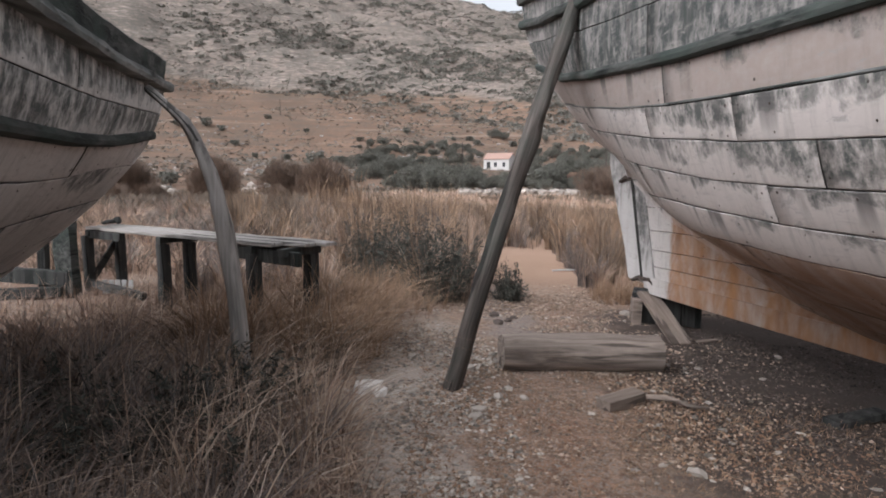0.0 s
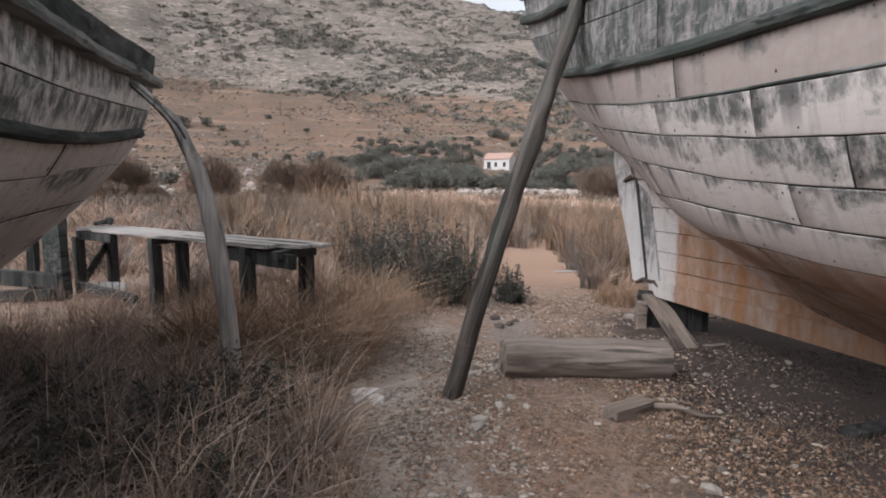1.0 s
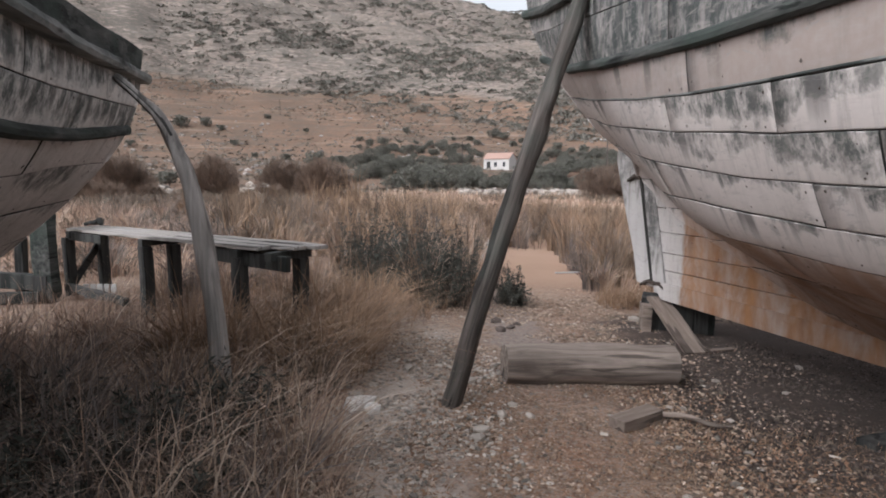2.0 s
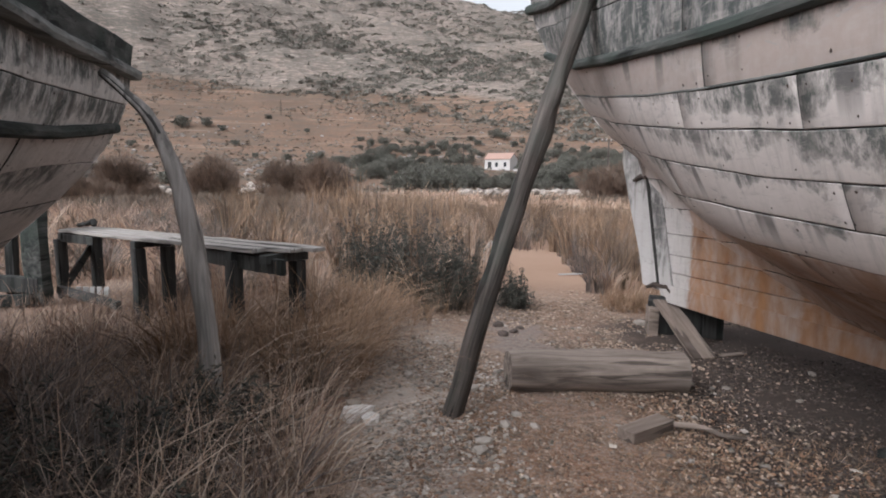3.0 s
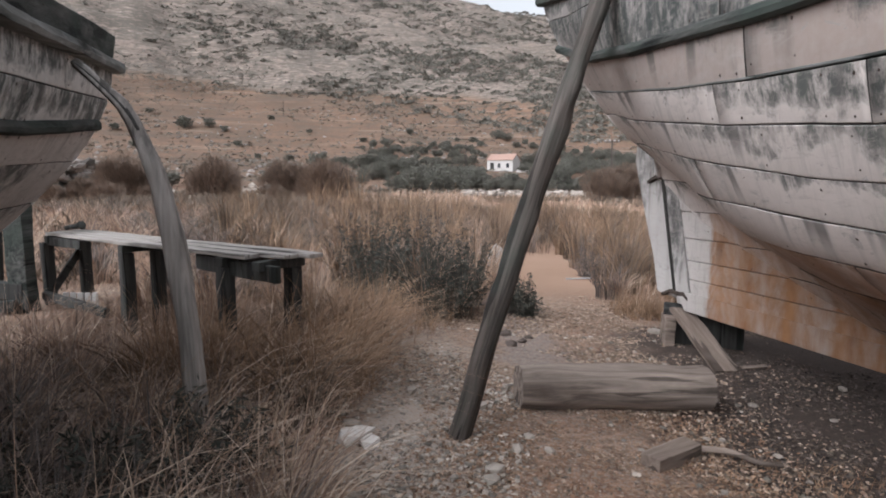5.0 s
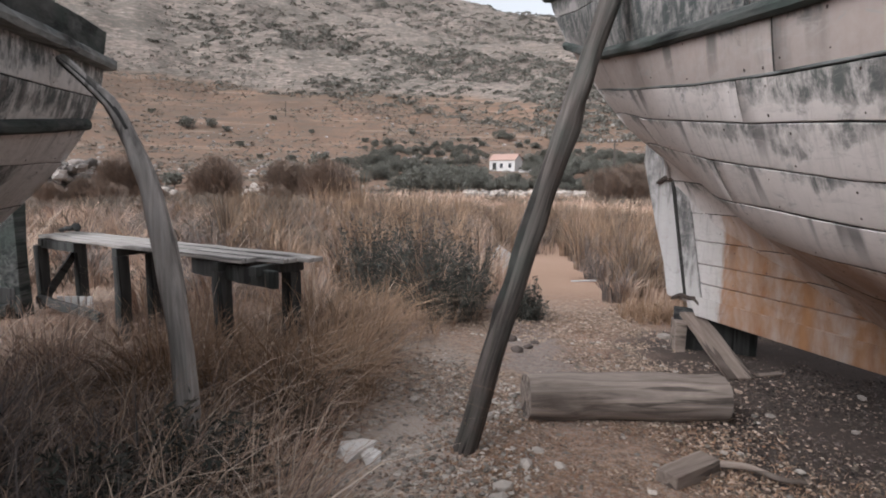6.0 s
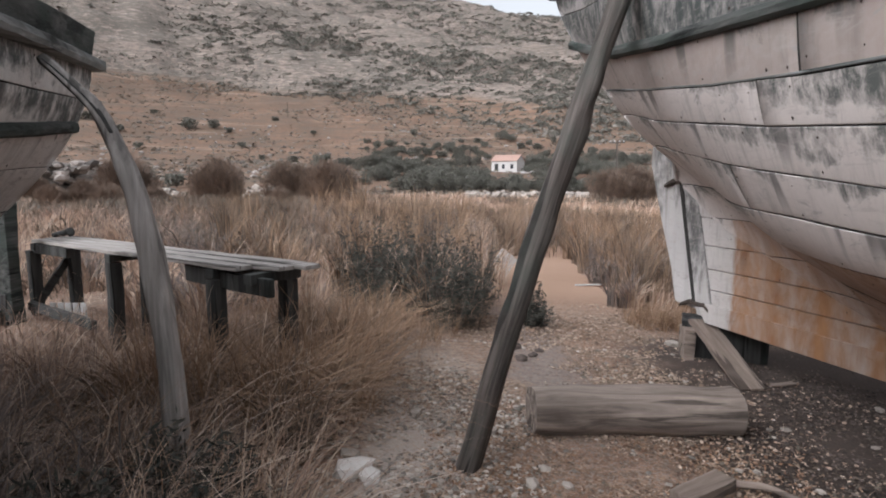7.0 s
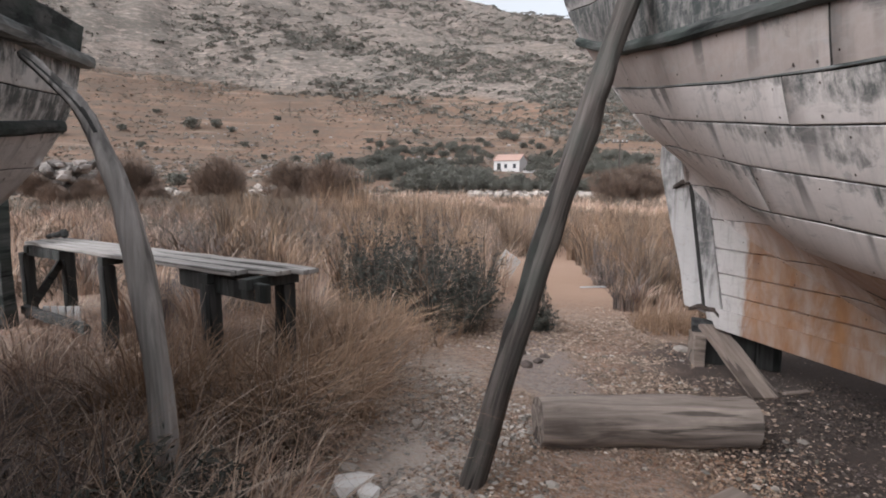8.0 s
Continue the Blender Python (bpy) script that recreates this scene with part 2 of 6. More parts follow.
    col = k.mix(k.ramp(edge, (0.43, 0), (0.46, 1)), far, rock)
    h = k.calc("ADD", k.calc("ADD", k.calc("MULTIPLY", fine, 0.6), k.calc("MULTIPLY", dust, 0.3)), lump)
    return k.done(col, h, 0.7, 0.02)


def stone_mat(name, a, b, scale=6.0):
    k = Nodes(name, 0.92, spec=0.2)
    n = k.noise(k.where(), scale, 6, 0.65)
    col = k.mix(k.ramp(n, (0.35, 0), (0.65, 1)), a, b)
    tint = k.node("ShaderNodeHueSaturation")
    k.put(tint.inputs["Color"], col)
    k.put(tint.inputs["Value"], k.calc("ADD", 0.4, k.calc("MULTIPLY", k.island(), 0.95)))
    return k.done(tint.outputs[0], k.noise(k.where(), scale * 5, 5), 0.5, 0.01)


# white paint lightened towards the underside, painting in light bounced off the ground
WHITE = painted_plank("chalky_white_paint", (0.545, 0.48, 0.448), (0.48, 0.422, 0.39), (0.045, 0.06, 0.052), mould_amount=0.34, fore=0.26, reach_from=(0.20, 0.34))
WHITE2 = painted_plank("chalky_white_paint_lifted_below", (0.56, 0.493, 0.46), (0.495, 0.437, 0.405), (0.06, 0.072, 0.064), mould_amount=0.26, fore=0.10)
PINK = painted_plank("faded_pink_paint", (0.335, 0.267, 0.238), (0.295, 0.243, 0.22), (0.075, 0.09, 0.085), mould_amount=0.0, fore=0.25)
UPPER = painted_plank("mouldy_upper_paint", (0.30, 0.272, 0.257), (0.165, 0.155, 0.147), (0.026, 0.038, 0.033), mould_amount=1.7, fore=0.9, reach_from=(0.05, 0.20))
LOWER = painted_plank("rust_run_paint", (0.60, 0.535, 0.505), (0.54, 0.48, 0.45), (0.09, 0.09, 0.085), rust=0.72, mould_amount=-0.1)
DEAD = painted_plank("rusty_deadwood_paint", (0.50, 0.46, 0.435), (0.45, 0.41, 0.385), (0.12, 0.10, 0.09), rust=0.95, mould_amount=-0.6)
GREYP = painted_plank("grey_green_peeling_paint", (0.76, 0.72, 0.69), (0.58, 0.55, 0.525), (0.045, 0.06, 0.055), mould_amount=1.4)
GREYL = painted_plank("bare_grey_paint", (0.66, 0.605, 0.575), (0.54, 0.505, 0.48), (0.09, 0.10, 0.095), mould_amount=0.35)
RAIL = old_timber("dark_mossy_rail", (0.115, 0.113, 0.105), (0.022, 0.025, 0.023), "Y", 0.6, 16)
RAIL2 = old_timber("grey_worn_rail", (0.36, 0.35, 0.335), (0.075, 0.078, 0.075), "Y", 0.35, 9)
GREYWOOD = old_timber("silver_grey_log", (0.37, 0.30, 0.255), (0.105, 0.083, 0.07), "X", 0.0, 12)
POLE = old_timber("dark_weathered_pole", (0.16, 0.133, 0.118), (0.028, 0.023, 0.02), "Z", 0.35, 18)
CURVED = old_timber("pale_grey_timber", (0.56, 0.51, 0.475), (0.17, 0.155, 0.145), "Z", 0.15, 12)
BOARD = old_timber("sunbleached_board", (0.47, 0.43, 0.40), (0.25, 0.225, 0.205), "X")
DARKWOOD = old_timber("dark_stained_timber", (0.085, 0.08, 0.076), (0.03, 0.028, 0.027), "Z", 0.2)
PLANK = old_timber("brown_bare_plank", (0.33, 0.265, 0.22), (0.16, 0.12, 0.10), "X")
RUDDER = painted_plank("grey_rudder_paint", (0.47, 0.44, 0.42), (0.36, 0.335, 0.32), (0.10, 0.092, 0.088), mould_amount=0.75)
_k = Nodes("black_gap", 0.95)
GAP = _k.done(_k.mix(_k.noise(_k.where(), 8, 4), (0.018, 0.017, 0.016), (0.04, 0.036, 0.032)))
_k = Nodes("corroded_iron", 0.8, 0.3)
IRON = _k.done(_k.mix(_k.noise(_k.where(), 20, 5), (0.045, 0.04, 0.038), (0.10, 0.07, 0.055)), _k.noise(_k.where(), 60, 4), 0.4)
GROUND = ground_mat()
GRAVEL = stone_mat("mixed_gravel", (0.26, 0.172, 0.125), (0.44, 0.345, 0.275), 9)
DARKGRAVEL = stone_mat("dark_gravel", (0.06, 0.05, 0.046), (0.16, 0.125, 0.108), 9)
WHITESTONE = stone_mat("white_limestone", (0.76, 0.70, 0.65), (0.84, 0.79, 0.75), 5)
PALESTONE = stone_mat("pale_limestone", (0.30, 0.26, 0.225), (0.47, 0.41, 0.36), 5)
ROCK = stone_mat("grey_outcrop_rock", (0.16, 0.14, 0.125), (0.36, 0.315, 0.285), 0.8)
DRYGRASS = blades_mat("dry_brown_grass", (0.19, 0.14, 0.115), (0.42, 0.28, 0.205), (0.54, 0.375, 0.27), (0.26, 0.19, 0.155), (0.68, 0.54, 0.42))
DARKGRASS = blades_mat("dark_dead_grass", (0.10, 0.092, 0.09), (0.225, 0.172, 0.148), (0.15, 0.134, 0.13), (0.38, 0.285, 0.23), (0.135, 0.115, 0.108))
BROWNGRASS = blades_mat("brown_dead_grass", (0.13, 0.098, 0.084), (0.31, 0.205, 0.15), (0.195, 0.143, 0.118), (0.44, 0.305, 0.22), (0.155, 0.123, 0.11))
PALESTRAW = blades_mat("pale_straw", (0.42, 0.31, 0.23), (0.58, 0.45, 0.35), (0.34, 0.22, 0.15), (0.68, 0.56, 0.46))
LITTER = blades_mat("reddish_leaf_litter", (0.14, 0.082, 0.054), (0.30, 0.18, 0.115), (0.20, 0.12, 0.08), (0.36, 0.25, 0.175))
TAWNY = blades_mat("tawny_straw", (0.14, 0.09, 0.06), (0.32, 0.20, 0.125), (0.22, 0.14, 0.092), (0.42, 0.285, 0.19))
REED = blades_mat("golden_reed", (0.085, 0.06, 0.045), (0.36, 0.225, 0.14), (0.20, 0.128, 0.085), (0.50, 0.34, 0.225), (0.07, 0.053, 0.042), patch=(0.095, 0.073, 0.056), size=0.45)
SHRUBL = blades_mat("dark_green_shrub_leaf", (0.038, 0.04, 0.035), (0.066, 0.068, 0.057), (0.10, 0.092, 0.076), (0.058, 0.05, 0.043))
OLIVE = blades_mat("olive_leaf", (0.095, 0.092, 0.077), (0.135, 0.13, 0.11), (0.18, 0.172, 0.147))
TAMA = blades_mat("brown_tamarisk_twig", (0.10, 0.074, 0.06), (0.17, 0.122, 0.096), (0.23, 0.162, 0.122), (0.13, 0.10, 0.08))
# scrub tones lifted so the leaf colour carries the hill's distance haze
SCRUB = blades_mat("hazy_scrub_leaf", (0.18, 0.165, 0.142), (0.22, 0.20, 0.172), (0.27, 0.238, 0.205), (0.20, 0.185, 0.158))
BUSHES = blades_mat("hill_bush_leaf", (0.125, 0.116, 0.10), (0.165, 0.152, 0.13), (0.205, 0.187, 0.16))
HEATH = blades_mat("brown_heath_twig", (0.085, 0.068, 0.055), (0.14, 0.108, 0.086), (0.20, 0.148, 0.113), (0.11, 0.10, 0.08))
BARK = old_timber("grey_bark", (0.15, 0.125, 0.11), (0.07, 0.06, 0.052), "Z")
_k = Nodes("white_lime_wash", 0.9)
LIME = _k.done(_k.mix(_k.noise(_k.where(), 0.7, 5), (0.50, 0.47, 0.45), (0.60, 0.565, 0.54)))
_k = Nodes("red_roof_tile", 0.85)
TILE = _k.done(_k.mix(_k.noise(_k.where((1, 1, 3)), 1.6, 5), (0.36, 0.21, 0.165), (0.46, 0.32, 0.265)))
_k = Nodes("window_glass", 0.15)
PANE = _k.done(_k.mix(_k.noise(_k.where(), 2, 2), (0.03, 0.03, 0.035), (0.06, 0.06, 0.065)))
_k = Nodes("white_sheet_metal", 0.6)
SHEET = _k.done(_k.mix(_k.noise(_k.where(), 5, 5), (0.38, 0.37, 0.36), (0.52, 0.505, 0.49)))


# ---- building helpers ----
def mesh_of(name, verts, faces, material, smooth=False):
    me = bpy.data.meshes.new(name)
    me.from_pydata([tuple(v) for v in verts], [], [tuple(f) for f in faces])
    if smooth:
        me.polygons.foreach_set("use_smooth", [True] * len(me.polygons))
    me.materials.append(material)
    me.update()
    return me


def part(name, data, parent=None, label="", m=None):
    """Links a mesh as one object, under a thing or part if given."""
    ob = new(name, data)
    if m is not None:
        ob.matrix_world = m
    if parent is not None:
        ob.parent = parent
    if label:
        ob["label"] = label
    return ob


def thing(name, x=0.0, y=0.0, z=0.0):
    ob = new(name)
    ob.location = (x, y, z)
    ob.empty_display_size = 0.2
    return ob


def sub(name, data, parent, m=None, label=""):
    """A part whose place m is given in the thing's own frame."""
    ob = new(name, data)
    ob.parent = parent
    if m is not None:
        ob.matrix_local = m
    if label:
        ob["label"] = label
    return ob


def interp(x, xs, ys):
    return float(np.interp(x, xs, ys))


def step(a, b, x):
    t = np.clip((x - a) / (b - a), 0, 1)
    return t * t * (3 - 2 * t)


def beam_mesh(name, lx, ly, lz, material, bevel=0.008, rough=0.004, cuts=6, seed=1, axis=0):
    """A squared timber centred on its origin, its edges worn and its faces a little uneven."""
    rng = random.Random(seed)
    bm = bmesh.new()
    bmesh.ops.create_cube(bm, size=1.0)
    for v in bm.verts:
        v.co = Vector((v.co.x * lx, v.co.y * ly, v.co.z * lz))
    long = [e for e in bm.edges if abs((e.verts[0].co - e.verts[1].co)[axis]) > 0.9 * (lx, ly, lz)[axis]]
    bmesh.ops.subdivide_edges(bm, edges=long, cuts=cuts, use_grid_fill=True)
    bmesh.ops.bevel(bm, geom=[e for e in bm.edges if e.is_manifold and e.calc_face_angle(0) > 0.8], offset=bevel, segments=2, affect="EDGES", profile=0.6)
    o = Vector((rng.random() * 50, rng.random() * 50, 0))
    for v in bm.verts:
        v.co += noise.noise_vector(v.co * 3 + o) * rough * 2 + noise.noise_vector(v.co * 14 + o) * rough
    me = bpy.data.meshes.new(name)
    bm.to_mesh(me)
    bm.free()
    me.materials.append(material)
    return me


def tube_mesh(name, pts, radii, material, sides=14, rough=0.01, flat=1.0, seed=1, knots=(), square=0.0, twist=0.0):
    """A tapered round timber along pts, uneven like a stripped branch, with closed ends."""
    pts = [Vector(p) for p in pts]
    o = Vector((seed * 7.3, seed * 3.1, 0))
    verts, faces = [], []
    n = len(pts)
    side = None
    for i, p in enumerate(pts):
        d = (pts[min(i + 1, n - 1)] - pts[max(i - 1, 0)]).normalized()
        if side is None:
            side = d.cross(Vector((0.2, 1, 0.1))).normalized()
        side = (side - d * side.dot(d)).normalized()
        up = d.cross(side)
        for j in range(sides):
            a = 2 * math.pi * j / sides
            b = a + twist * i / (n - 1)
            q = side * math.cos(b) * flat + up * math.sin(b)
            if square:
                q = q / max(abs(math.cos(a)), abs(math.sin(a))) ** square
            r = radii[i] * (1 + 0.10 * noise.noise(q * 1.5 + p * 2.5 + o))
            for kp, ka, kr in knots:
                r += kr * math.exp(-((i / (n - 1) - kp) * 26) ** 2 - (math.remainder(a - ka, 2 * math.pi) * 1.8) ** 2)
            r += rough * noise.noise(Vector((q.x * 9, q.y * 9, 0)) + p * 1.3 + o)
            verts.append(p + q * r)
    for i in range(n - 1):
        for j in range(sides):
            k2 = (j + 1) % sides
            faces.append((i * sides + j, i * sides + k2, (i + 1) * sides + k2, (i + 1) * sides + j))
    for ring, p, flip in ((0, pts[0], True), ((n - 1) * sides, pts[-1], False)):
        base = len(verts)
        verts += [Vector(verts[ring + j]) for j in range(sides)]
        c = len(verts)
        verts.append(p)
        for j in range(sides):
            k2 = (j + 1) % sides
            faces.append((c, base + k2, base + j) if flip else (c, base + j, base + k2))
    me = mesh_of(name, verts, faces, material)
    me.polygons.foreach_set("use_smooth", [len(p.vertices) == 4 for p in me.polygons])
    return me


def line_pts(a, b, n, wob=0.0, seed=0):
    a, b = Vector(a), Vector(b)
    return [a.lerp(b, i / (n - 1)) + noise.noise_vector(Vector((i * 0.35, seed * 5.1, 0))) * wob for i in range(n)]


def bend_pts(ctrl, n):
    """A smooth line through the control points."""
    ctrl = np.array(ctrl, float)
    t = np.linspace(0, 1, len(ctrl))
    q = np.linspace(0, 1, n)
    P = np.vstack([2 * ctrl[0] - ctrl[1], ctrl, 2 * ctrl[-1] - ctrl[-2]])
    out = []
    for x in q:
        k = min(int(x * (len(ctrl) - 1)), len(ctrl) - 2)
        f = x * (len(ctrl) - 1) - k
        p0, p1, p2, p3 = P[k:k + 4]
        out.append(0.5 * (2 * p1 + (p2 - p0) * f + (2 * p0 - 5 * p1 + 4 * p2 - p3) * f * f + (3 * p1 - p0 - 3 * p2 + p3) * f ** 3))
    return out


ICO = None


def ico():
    global ICO
    if ICO is None:
        bm = bmesh.new()
        bmesh.ops.create_icosphere(bm, subdivisions=1, radius=1)
        bm.verts.ensure_lookup_table()
        ICO = (np.array([v.co for v in bm.verts]), np.array([[v.index for v in f.verts] for f in bm.faces]))
        bm.free()
    return ICO


def lumps_mesh(name, centres, sizes, material, jag=0.25, rng=None, smooth=False):
    """Many uneven lumps in one mesh: stones, far scrub."""
    V, F = ico()
    n = len(centres)
    P = V[None] * (1 + rng.uniform(-jag, jag, (n, len(V), 1)))
    a = rng.uniform(0, 6.28, n)
    P = P * np.asarray(sizes)[:, None, :]
    x = P[..., 0] * np.cos(a)[:, None] - P[..., 1] * np.sin(a)[:, None]
    y = P[..., 0] * np.sin(a)[:, None] + P[..., 1] * np.cos(a)[:, None]
    P = np.stack([x, y, P[..., 2]], -1) + np.asarray(centres)[:, None, :]
    faces = (F[None] + (np.arange(n) * len(V))[:, None, None]).reshape(-1, 3)
    return mesh_of(name, P.reshape(-1, 3).tolist(), faces.tolist(), material, smooth)


def blades_mesh(name, base, height, lean, turn, width, material, droop=1.0, segs=4):
    """Grass stalks: tapered strips that bend over. All arguments are arrays, one entry a stalk."""
    n = len(base)
    t = np.linspace(0, 1, segs + 1)
    out = np.stack([np.cos(turn), np.sin(turn), 0 * turn], -1)
    wide = np.stack([-np.sin(turn + 0.9), np.cos(turn + 0.9), 0 * turn], -1)
    off = lean[:, None] * height[:, None] * (t ** (1.0 + droop))[None]
    up = height[:, None] * (t[None] - 0.35 * np.minimum(lean[:, None], 1.6) * (t ** 3)[None])
    mid = base[:, None, :] + out[:, None, :] * off[..., None]
    mid[..., 2] += up
    w = width[:, None] * (1 - 0.85 * t ** 1.5)[None] * 0.5
    L = mid - wide[:, None, :] * w[..., None]
    Rr = mid + wide[:, None, :] * w[..., None]
    V = np.stack([L, Rr], 2).reshape(n, -1, 3)
    k = V.shape[1]
    f = np.array([[2 * i, 2 * i + 1, 2 * i + 3, 2 * i + 2] for i in range(segs)])
    F = (f[None] + (np.arange(n) * k)[:, None, None]).reshape(-1, 4)
    return mesh_of(name, V.reshape(-1, 3).tolist(), F.tolist(), material)


def leaves_mesh(name, centres, size, material, rng, squash=0.6):
    """Small leaves turned every way, in one mesh."""
    n = len(centres)
    d = rng.normal(size=(n, 3))
    d /= np.linalg.norm(d, axis=1)[:, None]
    e = np.cross(d, rng.normal(size=(n, 3)))
    e /= np.linalg.norm(e, axis=1)[:, None] + 1e-9
    s = (size * rng.uniform(0.6, 1.4, n))[:, None]
    c = np.asarray(centres)
    V = np.stack([c - d * s, c + e * s * squash, c + d * s, c - e * s * squash], 1)
    F = np.arange(n * 4).reshape(n, 4)
    return mesh_of(name, V.reshape(-1, 3).tolist(), F.tolist(), material)


# ---- the lie of the land ----
def land(x, y):
    """Height of the ground: a shore that falls to the east, a flat valley, fields and a rocky hill to the north."""
    x, y = np.asarray(x, float), np.asarray(y, float)
    r = np.hypot(x, y) + 1e-6
    near = -0.042 * np.clip(x, -14, 14) * (1 - step(10, 45, r))
    ahead = step(-0.25, 0.45, y / r)
    az = np.degrees(np.arctan2(x, y))
    field = np.interp(r, [0, 95, 137, 175, 200, 260, 330, 420], [0, 0.0, 3.8, 7.5, 13, 32, 55, 78])
    foot = np.interp(az, [-60, -25, -12, 12, 30], [320, 315, 290, 215, 200])
    top = 650 * np.tan(np.radians(np.clip(16.45 - 0.17 * az, 6, 24)))
    base = np.interp(foot, [0, 95, 137, 175, 200, 260, 330, 420], [0, 0.0, 3.8, 7.5, 13, 32, 55, 78])
    k = (r - foot) / (650 - foot)
    hill = np.where(k < 1, base + (top - base) * np.clip(k, 0, 1) ** 0.93, top * np.clip(1.35 - 0.35 * (r / 650), 0.1, 1))
    far = np.where(r < foot, field, hill)
    bumps = (np.sin(x * 0.061 + 1.3) * np.sin(y * 0.043) + 0.5 * np.sin(x * 0.17 + y * 0.11) + 0.35 * np.sin(x * 0.29 - y * 0.23)) * step(120, 420, r) * 2.2
    return near + (far + bumps) * ahead


def land_at(x, y):
    return float(land(x, y))


# ---- ground: one sheet out to the horizon ----
def ground_sheet():
    ring = np.concatenate([np.linspace(0.4, 10, 97), np.geomspace(10.3, 60, 46), np.geomspace(62, 720, 190), np.geomspace(740, 1600, 14), [2400, 4000]])
    ang = np.concatenate([np.radians(np.linspace(-46, 46, 231)), np.radians(np.linspace(50, 310, 53))])
    A, Rr = np.meshgrid(ang, ring)
    X, Y = Rr * np.sin(A), Rr * np.cos(A)
    Z = land(X, Y)
    na = len(ang)
    verts = []
    for x, y, z, r in zip(X.ravel(), Y.ravel(), Z.ravel(), Rr.ravel()):
        if r < 14:
            p = Vector((x, y, 0))
            z += 0.035 * noise.noise(p * 0.9) + 0.014 * noise.noise(p * 4.0) + 0.006 * noise.noise(p * 11.0)
        elif r > 230:
            p = Vector((x, y, 0))
            f = min(1, (r - 230) / 120)
            z += f * (4.0 * noise.noise(p * 0.02) + 2.0 * noise.noise(p * 0.06) + 0.9 * noise.noise(p * 0.16))
        verts.append((x, y, z))
    c = len(verts)
    verts.append((0, 0, land_at(0, 0)))
    faces = []
    for i in range(len(ring) - 1):
        for j in range(na):
            k = (j + 1) % na
            faces.append((i * na + j, (i + 1) * na + j, (i + 1) * na + k, i * na + k))
    for j in range(na):
        faces.append((c, j, (j + 1) % na))
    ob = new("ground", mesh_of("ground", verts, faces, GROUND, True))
    tagged(ob, "brown stony ground rising to fields and a rocky hill", "ground", kind="structure")


ground_sheet()


# ---- boats ----
class Hull:
    """A hull in its own frame: s metres forward of the stern, w metres out to the side, z up."""

    def __init__(self, origin, heading, keel, rabbet, full_z, half, power, end, length, flare=0.0, hollow=0.0):
        self.hollow = hollow
        self.o = Vector((origin[0], origin[1], 0))
        self.a = Vector((heading[0], heading[1], 0)).normalized()
        self.b = Vector((self.a.y, -self.a.x, 0)) if origin[0] > 0 else Vector((-self.a.y, self.a.x, 0))
        self.keel, self.rabbet, self.full_z, self.half, self.power, self.end, self.length, self.flare = keel, rabbet, full_z, half, power, end, length, flare

    def width(self, s, z):
        z0, zt = interp(s, *self.rabbet), interp(s, *self.full_z)
        u = min(1.0, max(0.0, (z - z0) / (zt - z0)))
        W = interp(s, *self.half)
        w = 0.08 + (W - 0.08) * math.sin(math.pi / 2 * u) ** interp(s, *self.power)
        # hollow sections where the planking runs down into the deadwood
        w = 0.08 + (w - 0.08) * (1 - self.hollow * (1 - float(step(-0.12, 0.46, u))) * float(1 - step(3.2, 5.5, s)))
        return w + self.flare * max(0.0, z - zt)

    def at(self, s, w, z):
        return self.o + self.a * s + self.b * w + Vector((0, 0, z))

    def skin(self, s, z, out=0.0):
        w = self.width(s, z)
        wz = (self.width(s, z + 0.02) - self.width(s, z - 0.02)) / 0.04
        ws = (self.width(s + 0.05, z) - self.width(s - 0.05, z)) / 0.1
        nrm = (self.b - self.a * ws - Vector((0, 0, wz))).normalized()
        return self.at(s, w, z) + nrm * out, nrm

    def stern(self, zline):
        s = 0.0
        for _ in range(8):
            s = interp(zline(s), *self.end)
        return s


def stations(a, b):
    out, s = [a], a
    while s < b - 0.02:
        s = min(b, s + (0.11 if s < 4.3 else 0.45))
        out.append(s)
    out[-1] = b
    return out


